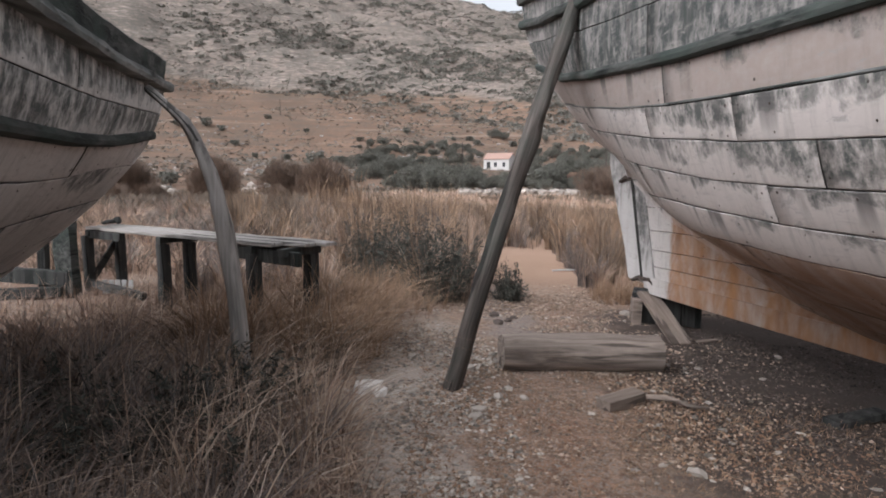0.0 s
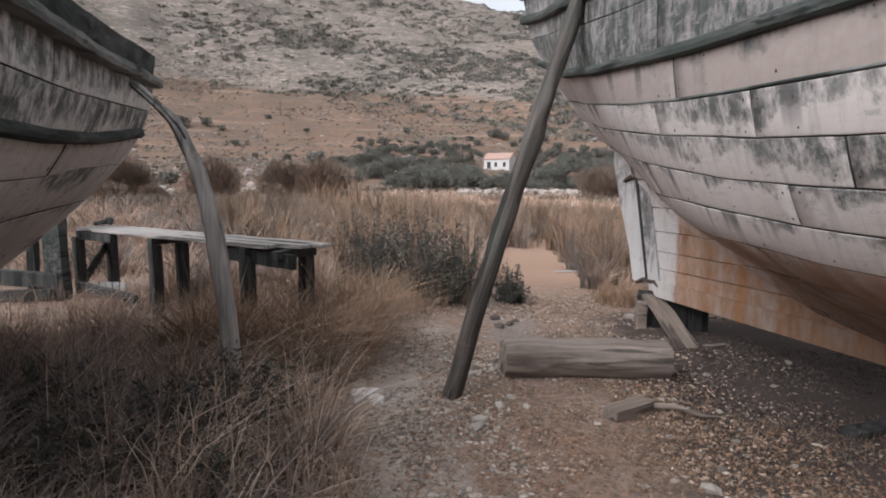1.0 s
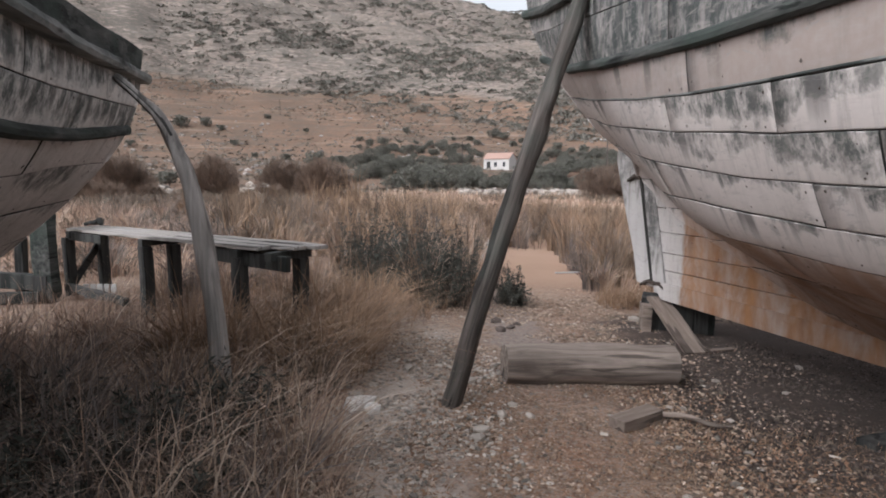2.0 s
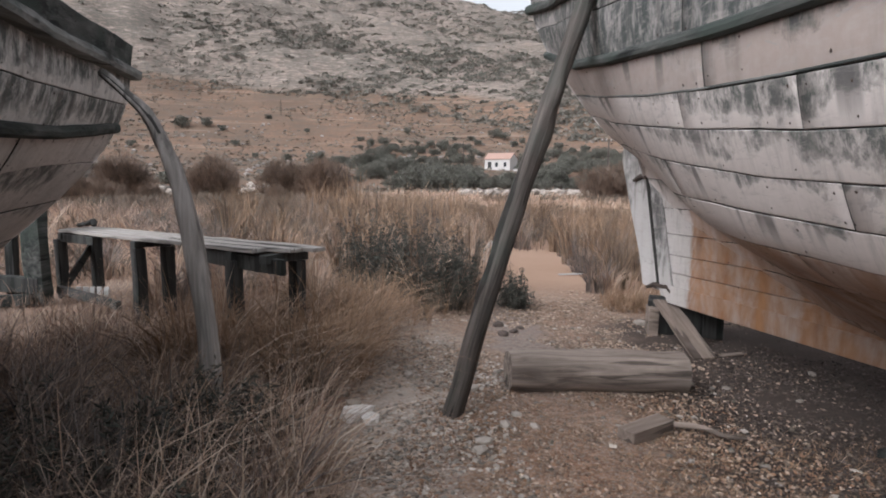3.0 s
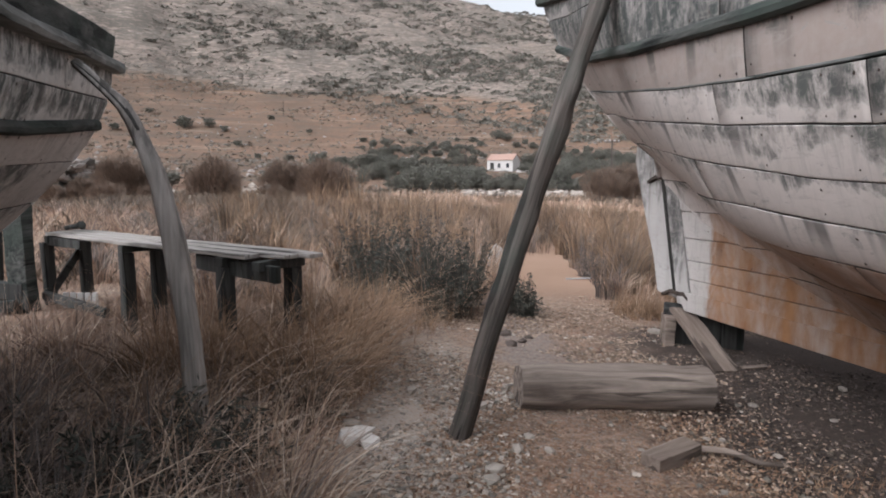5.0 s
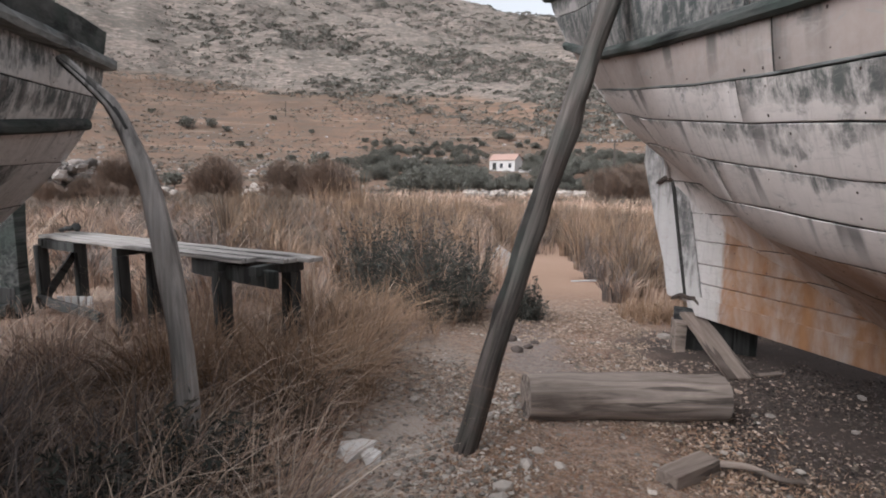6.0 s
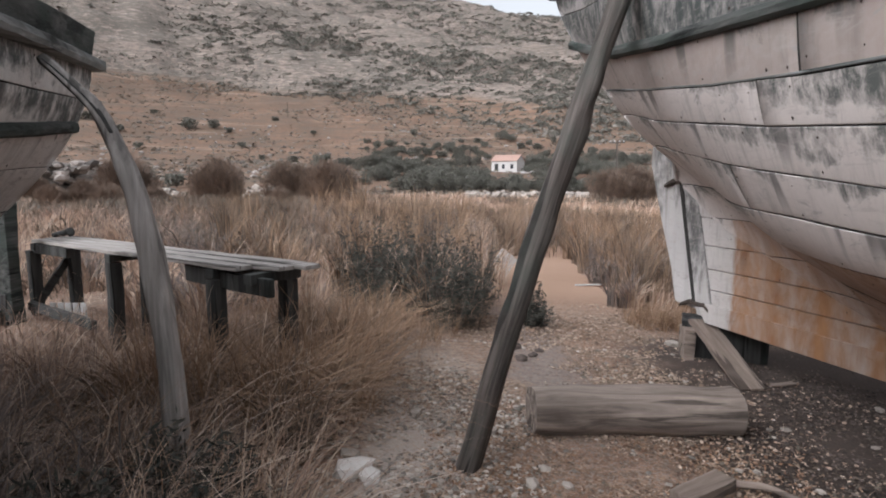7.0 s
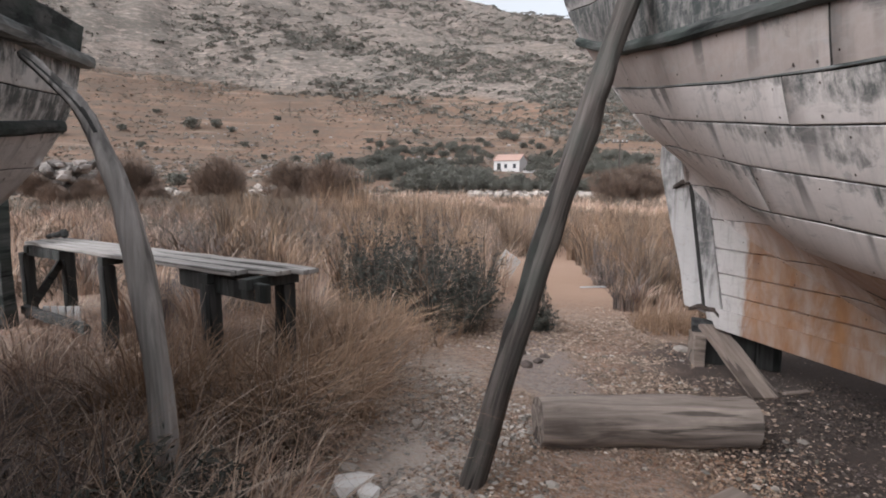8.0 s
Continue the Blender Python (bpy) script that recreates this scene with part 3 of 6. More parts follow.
def plank_mesh(name, hull, lo, hi, s0, s1, material, seed, proud=0.0):
    """One hull plank between two seam lines, from s0 to s1 (None: the stern's edge), its edges sunk into the seams."""
    rows = [(0.0, -0.022), (0.0, 0.001), (0.018, 0.0025), (0.04, 0.003), (0.35, 0.003), (0.65, 0.003), (0.96, 0.003), (0.985, 0.0025), (1.0, 0.001), (1.0, -0.022)]
    verts, uvs = [], []
    base = s0 if s0 is not None else None
    o = Vector((seed * 3.7, 0, seed * 1.9))
    start0 = base if base is not None else hull.stern(lambda q: 0.5 * (lo(q) + hi(q)))
    ss = stations(start0, s1)
    ss = [ss[0], ss[0]] + ss[1:-1] + [ss[-1], ss[-1]]
    for i, sm in enumerate(ss):
        for v, out in rows:
            s = sm
            if base is None:
                st = hull.stern(lambda q: max(lo(q) * (1 - v) + hi(q) * v, interp(q, *hull.rabbet)))
                f = i / (len(ss) - 1)
                s = sm + (st - start0) * (1 - f) ** 3
            edge = 0.0
            if i < 2 and base is not None or i > len(ss) - 3:
                edge = -0.02 if i in (0, len(ss) - 1) else 0.0
                s += 0.0042 if i < 2 else -0.0042
            z0 = interp(s, *hull.rabbet) + 0.004
            zl, zh = max(lo(s), z0), max(hi(s), z0 + 0.001)
            gap = min(0.0028, 0.3 * (zh - zl))
            zz = zl + gap + (zh - zl - 2 * gap) * v
            wob = 0.006 * noise.noise(Vector((s * 1.3, zz * 2, 0)) + o) + proud
            co, _ = hull.skin(s, zz, out + edge + wob)
            verts.append(co)
            uvs.append((s, v))
    R, n = len(rows), len(ss)
    faces = []
    flip = hull.b.cross(hull.a).z < 0
    for i in range(n - 1):
        for j in range(R - 1):
            q = (i * R + j, (i + 1) * R + j, (i + 1) * R + j + 1, i * R + j + 1)
            faces.append(q if flip else q[::-1])
    me = mesh_of(name, verts, faces, material, True)
    me.materials.append(GAP)
    for k, p in enumerate(me.polygons):
        i, j = divmod(k, R - 1)
        if j in (0, R - 2) or i == n - 2 or i == 0 and base is not None:
            p.material_index = 1
    uv = me.uv_layers.new(name="UVMap")
    for lp in me.loops:
        uv.data[lp.index].uv = uvs[lp.vertex_index]
    return me


def sweep_mesh(name, hull, line, s0, s1, prof, material, seed=1, out0=0.0):
    """A moulding along a seam line. prof: (out, up) round the section."""
    verts, faces = [], []
    ss = stations(s0, s1)
    o = Vector((seed * 2.3, 0, 0))
    amp = 0.10 * max(h for _, h in prof) / 0.045
    for s in ss:
        co, nrm = hull.skin(s, line(s), out0)
        nrm = Vector((nrm.x, nrm.y, 0)).normalized()
        for j, (q, h) in enumerate(prof):
            worn = 0.09 * amp * noise.noise(Vector((s * 9, j * 3.0, 0)) + o) + 0.08 * amp * noise.noise(Vector((s * 1.2, j * 0.2, 4)) + o)
            verts.append(co + nrm * (q + worn) + Vector((0, 0, h + worn * 0.6)))
    m = len(prof)
    for i in range(len(ss) - 1):
        for j in range(m):
            k = (j + 1) % m
            faces.append((i * m + j, (i + 1) * m + j, (i + 1) * m + k, i * m + k))
    faces += [tuple(range(m)), tuple(range((len(ss) - 1) * m, len(ss) * m))[::-1]]
    me = mesh_of(name, verts, faces, material)
    bm = bmesh.new()
    bm.from_mesh(me)
    bmesh.ops.recalc_face_normals(bm, faces=bm.faces)
    bm.to_mesh(me)
    bm.free()
    return me


def core_mesh(name, hull, top, material):
    """The dark inner skin behind the planks on both sides, closed at the stern and on deck."""
    verts, faces = [], []
    n, m = 46, 16
    rows = []
    for i in range(n + 1):
        f = i / n
        ring = []
        for j in range(m + 1):
            v = j / m
            st = hull.stern(lambda q: interp(q, *hull.rabbet) * (1 - v) + top(q) * v)
            s = st + 0.015 + (hull.length - st) * f ** 1.25
            z = interp(s, *hull.rabbet) * (1 - v) + top(s) * v
            ring.append((s, max(0.05, hull.width(s, z) - 0.03), z))
        rows.append(ring)
    for ring in rows:
        for s, w, z in ring:
            verts.append(hull.at(s, w, z))
        for s, w, z in ring[::-1]:
            verts.append(hull.at(s, -w, z))
    k = 2 * (m + 1)
    for i in range(n):
        for j in range(k):
            faces.append((i * k + j, i * k + (j + 1) % k, (i + 1) * k + (j + 1) % k, (i + 1) * k + j))
    for i in (0, n):
        for j in range(m):
            q = (i * k + j, i * k + j + 1, i * k + k - 2 - j, i * k + k - 1 - j)
            faces.append(q if i == 0 else q[::-1])
    me = mesh_of(name, verts, faces, material)
    bm = bmesh.new()
    bm.from_mesh(me)
    bmesh.ops.recalc_face_normals(bm, faces=bm.faces)
    bm.to_mesh(me)
    bm.free()
    return me


def mirrored_mesh(hull, me):
    """The same plank on the hull's other side."""
    n = hull.b
    out = me.copy()
    for v in out.vertices:
        d = (v.co - hull.o).dot(n)
        v.co = v.co - n * (2 * d)
    out.flip_normals()
    return out


def nails_mesh(name, hull, strakes, material, seed):
    rng = random.Random(seed)
    verts, faces = [], []
    for lo, hi, s in [(lo, hi, s) for lo, hi, spots in strakes for s in spots]:
        for v in (0.2, 0.8):
            if rng.random() < 0.25:
                continue
            q = s + rng.uniform(-0.02, 0.02)
            vv = v + rng.uniform(-0.07, 0.07)
            z = max(lo(q), interp(q, *hull.rabbet)) * (1 - vv) + hi(q) * vv
            co, nrm = hull.skin(q, z, 0.0075)
            t = nrm.cross(Vector((0, 0, 1))).normalized()
            u = t.cross(nrm)
            r = rng.uniform(0.003, 0.0065)
            b = len(verts)
            verts.append(co + nrm * 0.004)
            for j in range(7):
                a = j * 2 * math.pi / 7
                verts.append(co + (t * math.cos(a) + u * math.sin(a) * rng.uniform(0.9, 1.5)) * r)
            faces += [(b, b + 1 + j, b + 1 + (j + 1) % 7) for j in range(7)]
    return mesh_of(name, verts, faces, material)


def build_boat(name, hull, seams, plan, rails, label, nail_from):
    boat = thing(name, *hull.at(2.0, 0, hull.keel))
    bpy.context.view_layer.update()

    def add(nm, me, lab=""):
        ob = new(nm, me)
        ob.parent = boat
        ob.matrix_parent_inverse = Matrix.Translation(-boat.location)
        if lab:
            ob["label"] = lab
        return ob

    lines = [(lambda s, q=q, k=k: interp(s, *q) + 0.005 * noise.noise(Vector((s * 1.6, k * 3.3, 0))) + 0.0025 * noise.noise(Vector((s * 6.5, k * 3.3, 7)))) for k, q in enumerate(seams)]
    top = lines[0]
    core = add("hull_shell", core_mesh("hull_shell", hull, lambda s: top(s) - 0.02, GAP), "dark inner planking seen through open seams")
    rng = random.Random(11)
    nails = []
    for k, (material, butts) in enumerate(plan):
        hi, lo = lines[k], lines[k + 1]
        cuts = [None] + list(butts) + [hull.length]
        for i in range(len(cuts) - 1):
            me = plank_mesh("plank", hull, lo, hi, cuts[i], cuts[i + 1], material, rng.random() * 40, rng.uniform(-0.0015, 0.0015))
            add("plank", me)
            add("plank", mirrored_mesh(hull, me))
        spots = [c + d for c in butts if c < 4.3 for d in (-0.05, 0.05)] + list(np.arange(nail_from + 0.1 * (k % 3), 4.2, 0.43))
        nails.append((lo, hi, spots))
    tagged(add("nail_heads", nails_mesh("nail_heads", hull, nails, IRON, 3), "rusted nail heads along the planks"), kind="stuff")
    for nm, line, s0, prof, material, lab in rails:
        me = sweep_mesh(nm, hull, line, s0, hull.length - 0.2, prof, material, len(nm))
        add(nm, me, lab)
        add(nm, mirrored_mesh(hull, me), lab)
    return boat, add


def tops_of(hull, seams, add):
    """The deck inside the bulwark, and the planked transom that closes the stern."""
    top = lambda s: interp(s, *seams[0])
    ss = stations(hull.stern(top) + 0.1, hull.length - 0.3)
    verts, faces, uvs = [], [], []
    for s in ss:
        z = top(s) - 0.005
        w = max(0.03, hull.width(s, z) - 0.05)
        for q in (-1, -0.5, 0, 0.5, 1):
            verts.append(hull.at(s, q * w, z + 0.06 * (1 - q * q)))
    for i in range(len(ss) - 1):
        for j in range(4):
            faces.append((i * 5 + j, (i + 1) * 5 + j, (i + 1) * 5 + j + 1, i * 5 + j + 1))
    add("deck", mesh_of("deck", verts, faces, PLANK, True), "bare weathered deck")
    n = 9
    zs = [interp(hull.stern(lambda q: interp(q, *hull.rabbet)), *hull.rabbet)]
    zt = top(hull.stern(top))
    for k in range(n):
        lo, hi = zs[0] + (zt - zs[0]) * k / n, zs[0] + (zt - zs[0]) * (k + 1) / n - 0.006
        verts, uvs = [], []
        for z in (lo, hi):
            s = interp(z, *hull.end) - 0.012
            w = hull.width(s + 0.02, z) - 0.004
            for q in (-1, 1):
                for d in (0, 0.03):
                    verts.append(hull.at(s + d, q * w, z))
        f = [(0, 2, 6, 4), (1, 5, 7, 3), (0, 4, 5, 1), (2, 3, 7, 6), (4, 6, 7, 5), (0, 1, 3, 2)]
        me = mesh_of("transom_plank", verts, f, GREYL)
        uv = me.uv_layers.new(name="UVMap")
        for lp in me.loops:
            v = lp.vertex_index
            uv.data[lp.index].uv = ((v // 2 % 2) * 2.0, v // 4)
        add("transom_plank", me)


# the big white boat: its stern is to the north, its bow behind the camera's right shoulder
BIG = Hull((2.303, 6.4), (0.33, -0.944), 0.18,
           ([-0.72, -0.42, 0, 0.28, 0.85, 1.39, 1.9, 2.5, 4, 8, 9.6, 10.3], [1.72, 1.52, 1.24, 1.08, 0.86, 0.65, 0.48, 0.37, 0.30, 0.35, 0.9, 2.4]),
           ([-0.3, 1, 2, 3.3, 5, 8, 10.3], [3.05, 2.7, 2.4, 2.15, 2.05, 2.3, 2.9]),
           ([-0.7, -0.2, 0.34, 1.1, 2.05, 2.6, 3.3, 5, 6.5, 8, 9.3, 10.3], [1.4, 1.52, 1.62, 1.88, 2.04, 2.12, 2.24, 2.4, 2.3, 1.8, 0.95, 0.12]),
           ([-0.2, 0.4, 0.8, 1.2, 1.7, 2.1, 2.6, 3.3, 7, 10.3], [1.2, 1.2, 1.1, 0.95, 0.7, 0.55, 0.42, 0.40, 0.6, 1.2]),
           ([1.3, 1.5, 1.65, 1.9, 2.2, 2.65, 3.05, 3.4], [-0.4, -0.4, -0.2, 0.1, 0.17, 0.0, -0.25, -0.45]), 10.3, 0.0, 0.85)
BIG_SEAMS = [
    ([-0.6, 0.34, 1.2, 1.6, 4, 10.3], [3.36, 3.19, 3.03, 2.99, 2.9, 3.6]),
    ([-0.4, 0.34, 1.2, 1.6, 4, 10.3], [3.08, 2.94, 2.78, 2.74, 2.66, 3.4]),
    ([-0.4, 0.5, 1.5, 2.07, 2.58, 4, 10.3], [2.9, 2.74, 2.56, 2.5, 2.46, 2.42, 3.1]),
    ([-0.4, 0, 0.3, 0.93, 1.7, 2.15, 2.8, 3.3, 4, 10.3], [2.68, 2.6, 2.5, 2.33, 2.22, 2.18, 2.13, 2.11, 2.1, 2.8]),
    ([-0.4, 0.36, 1.2, 2.03, 2.6, 3.2, 4, 10.3], [2.32, 2.2, 2.06, 1.95, 1.9, 1.87, 1.855, 2.5]),
    ([-0.4, 0.3, 1.12, 2.37, 3.16, 4, 10.3], [2.1, 2.04, 1.9, 1.74, 1.67, 1.64, 2.2]),
    ([-0.4, 0.6, 1.4, 2.24, 2.87, 3.4, 4, 10.3], [1.85, 1.78, 1.68, 1.57, 1.5, 1.47, 1.45, 1.9]),
    ([-0.4, 0.5, 1.4, 2.4, 2.85, 3.5, 4, 10.3], [1.5, 1.47, 1.42, 1.37, 1.33, 1.29, 1.27, 1.6]),
    ([-0.4, 0.3, 1.0, 2, 2.67, 4, 10.3], [1.2, 1.2, 1.22, 1.2, 1.17, 1.10, 1.4]),
    ([-0.4, 1.0, 2, 3.2, 4, 10.3], [0.9, 0.95, 0.99, 0.97, 0.92, 1.2]),
    ([-0.4, 1.5, 3, 4, 10.3], [0.7, 0.76, 0.74, 0.7, 1.0]),
    ([-0.4, 2, 4, 10.3], [0.5, 0.52, 0.48, 0.8]),
    ([-0.4, 10.3], [0.2, 0.3]),
]
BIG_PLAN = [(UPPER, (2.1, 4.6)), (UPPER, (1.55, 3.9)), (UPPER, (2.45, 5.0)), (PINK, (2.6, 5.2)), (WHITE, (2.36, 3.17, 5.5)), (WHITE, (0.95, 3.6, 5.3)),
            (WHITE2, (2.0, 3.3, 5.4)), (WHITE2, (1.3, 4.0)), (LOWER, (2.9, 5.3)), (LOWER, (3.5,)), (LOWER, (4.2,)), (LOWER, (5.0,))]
HALFROUND = [(-0.02, -0.045), (0.03, -0.045), (0.052, -0.03), (0.058, 0.0), (0.05, 0.028), (0.03, 0.042), (-0.02, 0.045)]
STRIP = [(-0.012, -0.006), (0.004, -0.0055), (0.006, 0.0), (0.004, 0.005), (-0.012, 0.006)]
ROUNDED = [(0.8 * q, 0.78 * h) for q, h in HALFROUND]
BIG_RAILS = [
    ("rubbing_rail", lambda s: interp(s, *BIG_SEAMS[1]), BIG.stern(lambda s: interp(s, *BIG_SEAMS[1])) - 0.05, HALFROUND, RAIL, "dark mossy upper rubbing rail"),
    ("rubbing_rail", lambda s: interp(s, *BIG_SEAMS[3]), BIG.stern(lambda s: interp(s, *BIG_SEAMS[3])) - 0.05, ROUNDED, RAIL, "dark mossy lower rubbing rail"),
    ("seam_batten", lambda s: interp(s, *BIG_SEAMS[4]) + 0.008, BIG.stern(lambda s: interp(s, *BIG_SEAMS[4])), STRIP, RAIL2, "thin worn batten on the seam"),
    ("cap_rail", lambda s: interp(s, *BIG_SEAMS[0]), BIG.stern(lambda s: interp(s, *BIG_SEAMS[0])), HALFROUND, RAIL, "dark worn cap rail"),
]
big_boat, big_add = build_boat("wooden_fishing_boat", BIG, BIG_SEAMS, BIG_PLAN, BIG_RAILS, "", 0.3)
tops_of(BIG, BIG_SEAMS, big_add)
tagged(big_boat, "large derelict wooden boat, chalky white paint streaked with mould and rust", "boat")


def slab_mesh(name, hull, outline, half, material, seed, edge=0.006):
    """An upright slab on the hull's middle plane from an outline in (s, z), bevelled, with UV in metres."""
    bm = bmesh.new()
    vs = [bm.verts.new((s, -half, z)) for s, z in outline]
    f = bm.faces.new(vs)
    ex = bmesh.ops.extrude_face_region(bm, geom=[f])
    for v in ex["geom"]:
        if isinstance(v, bmesh.types.BMVert):
            v.co.y = half
    bmesh.ops.recalc_face_normals(bm, faces=bm.faces)
    bmesh.ops.bevel(bm, geom=list(bm.edges), offset=edge, segments=1, affect="EDGES")
    zs = [z for _, z in outline]
    lo, hi = min(zs), max(zs)
    uv = bm.loops.layers.uv.new("UVMap")
    for face in bm.faces:
        for lp in face.loops:
            lp[uv].uv = (lp.vert.co.x, (lp.vert.co.z - lo) / (hi - lo))
    rng = Vector((seed, seed * 2, 0))
    for v in bm.verts:
        v.co.y += 0.004 * noise.noise(v.co * 2.2 + rng)
        v.co = hull.at(v.co.x, v.co.y, v.co.z)
    me = bpy.data.meshes.new(name)
    bm.to_mesh(me)
    bm.free()
    me.materials.append(material)
    return me


def deadwood_planks(hull, add):
    """Stacked timbers from the keel up to the rabbet, the sternpost aft of them."""
    post_aft = lambda z: interp(z, [0.2, 1.55], [-0.02, -0.34])
    post_fore = lambda z: post_aft(z) + 0.20
    cuts = [0.40, 0.56, 0.74, 0.95, 1.2, 1.6]
    for i in range(len(cuts) - 1):
        lo, hi = cuts[i], cuts[i + 1]
        s_end = interp(lo, [0.3, 0.37, 0.48, 0.65, 0.86, 1.08, 1.24, 1.52], [6.0, 2.5, 1.9, 1.39, 0.85, 0.28, 0.0, -0.42]) + 0.25
        a0 = post_fore(lo) + 0.004
        if s_end < a0 + 0.1:
            continue
        out = [(a0, lo + 0.003)]
        for s in np.linspace(a0 + 0.05, s_end, 9):
            out.append((s, lo + 0.003))
        up = []
        for s in np.linspace(s_end, post_fore(hi) + 0.004, 12):
            z = min(hi - 0.003, interp(s, *hull.rabbet) + 0.06)
            if z > lo + 0.02:
                up.append((s, z))
        add("deadwood_plank", slab_mesh("deadwood_plank", hull, out + up, 0.085 - 0.002 * (i % 2), DEAD, i))
    add("keel", slab_mesh("keel", hull, [(post_aft(0.3) + 0.02, 0.40), (post_aft(0.25) + 0.1, 0.25), (2.2, 0.225), (5.0, 0.21), (9.6, 0.20), (9.6, 0.40), (5, 0.40), (2.2, 0.41), (post_fore(0.45), 0.43)], 0.098, DEAD, 4), "rust-stained keel timber")
    add("sternpost", slab_mesh("sternpost", hull, [(post_aft(0.30), 0.303), (post_fore(0.30), 0.303), (post_fore(0.9), 0.9), (post_fore(1.6), 1.6), (post_aft(1.75), 1.75), (post_aft(0.9), 0.9)], 0.088, RUDDER, 5))
    rud = add("rudder", slab_mesh("rudder", hull, [(-0.38, 0.36), (-0.085, 0.34), (-0.225, 0.9), (-0.395, 1.6), (-0.48, 1.95), (-0.80, 1.95), (-0.82, 1.7), (-0.74, 1.45), (-0.62, 1.1), (-0.46, 0.7)], 0.055, RUDDER, 6, 0.012), "weathered grey rudder on the sternpost")
    # black strip added to stand for the dark gap ahead of the rudder
    add("stern_iron", slab_mesh("stern_iron", hull, [(post_aft(0.42) - 0.035, 0.42), (post_aft(0.42) + 0.012, 0.42), (post_aft(1.62) + 0.012, 1.62), (post_aft(1.62) - 0.035, 1.62)], 0.093, GAP, 7, 0.004), "dark open joint and iron down the sternpost")
    return rud


big_rudder = deadwood_planks(BIG, big_add)


def rudder_irons(hull, add):
    for z, s in ((0.40, -0.02), (1.52, -0.31)):
        for sgn, ln, rise in ((-1, 0.24, -0.03), (1, 0.13, -0.02)):
            out = [(s, z + 0.02), (s + sgn * ln * 0.5, z + 0.028), (s + sgn * ln, z + rise), (s + sgn * ln, z + rise - 0.03), (s + sgn * ln * 0.5, z - 0.012), (s, z - 0.022)]
            if sgn > 0 and z > 1:
                continue
            strap = add("hinge_strap", slab_mesh("hinge_strap", hull, out if sgn < 0 else out[::-1], 0.103, IRON, 3, 0.005), "blackened iron rudder strap")
            if sgn < 0:
                strap.parent = big_rudder
                strap.matrix_parent_inverse = Matrix()


rudder_irons(BIG, big_add)

# the grey boat in the grass, stern to the north as well
SMALL = Hull((-3.75, 4.35), (0.15, -0.989), 0.25,
             ([-0.3, 0, 1, 3, 6, 7.4, 8], [0.62, 0.5, 0.42, 0.38, 0.4, 0.8, 1.9]),
             ([-0.3, 0, 1.5, 3, 6, 8], [2.2, 2.2, 2.1, 2.05, 2.1, 2.5]),
             ([-0.3, 0, 0.7, 1.76, 3, 4.5, 6.2, 8], [1.54, 1.58, 1.68, 1.79, 1.92, 1.95, 1.4, 0.12]),
             ([-0.3, 0, 1.1, 2, 3.3, 8], [1.2, 1.15, 1.0, 0.8, 0.65, 1.0]),
             ([0.5, 1.0, 1.8, 2.6], [0.1, 0.03, 0.0, -0.12]), 8.0, 0.12)
SMALL_SEAMS = [
    ([-0.3, 0.95, 1.6, 4, 8], [2.43, 2.34, 2.31, 2.3, 2.75]),
    ([-0.3, 0.8, 1.45, 2.1, 4, 8], [2.2, 2.13, 2.1, 2.1, 2.1, 2.6]),
    ([-0.3, 0.8, 1.6, 4, 8], [2.02, 1.95, 1.91, 1.9, 2.35]),
    ([-0.3, 0.36, 1.17, 1.8, 4, 8], [1.84, 1.80, 1.72, 1.69, 1.69, 2.1]),
    ([-0.3, 1.0, 1.6, 2.1, 4, 8], [1.62, 1.56, 1.50, 1.48, 1.48, 1.85]),
    ([-0.3, 1.2, 2.2, 4, 8], [1.36, 1.30, 1.25, 1.24, 1.6]),
    ([-0.3, 1.2, 4, 8], [1.1, 1.03, 1.0, 1.35]),
    ([-0.3, 1.2, 4, 8], [0.84, 0.80, 0.78, 1.1]),
    ([-0.3, 4, 8], [0.62, 0.58, 0.85]),
    ([-0.3, 8], [0.3, 0.3]),
]
SMALL_PLAN = [(RAIL, (2.6,)), (GREYP, (1.9, 4.0)), (GREYP, (1.2, 3.0)), (GREYL, (1.5, 3.4)), (GREYL, (2.4,)), (GREYL, (1.8,)), (GREYL, (2.6,)), (GREYL, (3.0,)), (GREYL, (3.5,))]
CHUNKY = [(-0.02, -0.055), (0.05, -0.055), (0.085, -0.045), (0.095, -0.01), (0.088, 0.03), (0.06, 0.05), (-0.02, 0.055)]
SMALL_RAILS = [
    ("rubbing_rail", lambda s: interp(s, *SMALL_SEAMS[1]) + 0.03, -0.10, [(0.8 * q, 0.72 * h) for q, h in CHUNKY], RAIL2, "grey worn rubbing rail"),
    ("rubbing_rail", lambda s: interp(s, *SMALL_SEAMS[3]) + 0.03 * max(0.0, 0.6 - s), 0.06, ROUNDED, RAIL, "dark half-round lower rail"),
]
small_boat, small_add = build_boat("wooden_rowing_boat", SMALL, SMALL_SEAMS, SMALL_PLAN, SMALL_RAILS, "", 0.25)
tops_of(SMALL, SMALL_SEAMS, small_add)
tagged(small_boat, "derelict wooden boat, grey-green peeling paint, among dry grass", "boat")
small_add("keel", slab_mesh("keel", SMALL, [(-0.05, 0.2), (7.3, 0.2), (7.3, 0.8), (6, 0.45), (3, 0.42), (1, 0.46), (-0.05, 0.56)], 0.07, GREYL, 2), "grey keel timber")


# ---- props and loose timber ----
def aimed(a, b):
    """A pose at a with z along the way to b."""
    d = Vector(b) - Vector(a)
    return Matrix.Translation(a) @ d.to_track_quat("Z", "Y").to_matrix().to_4x4(), d.length


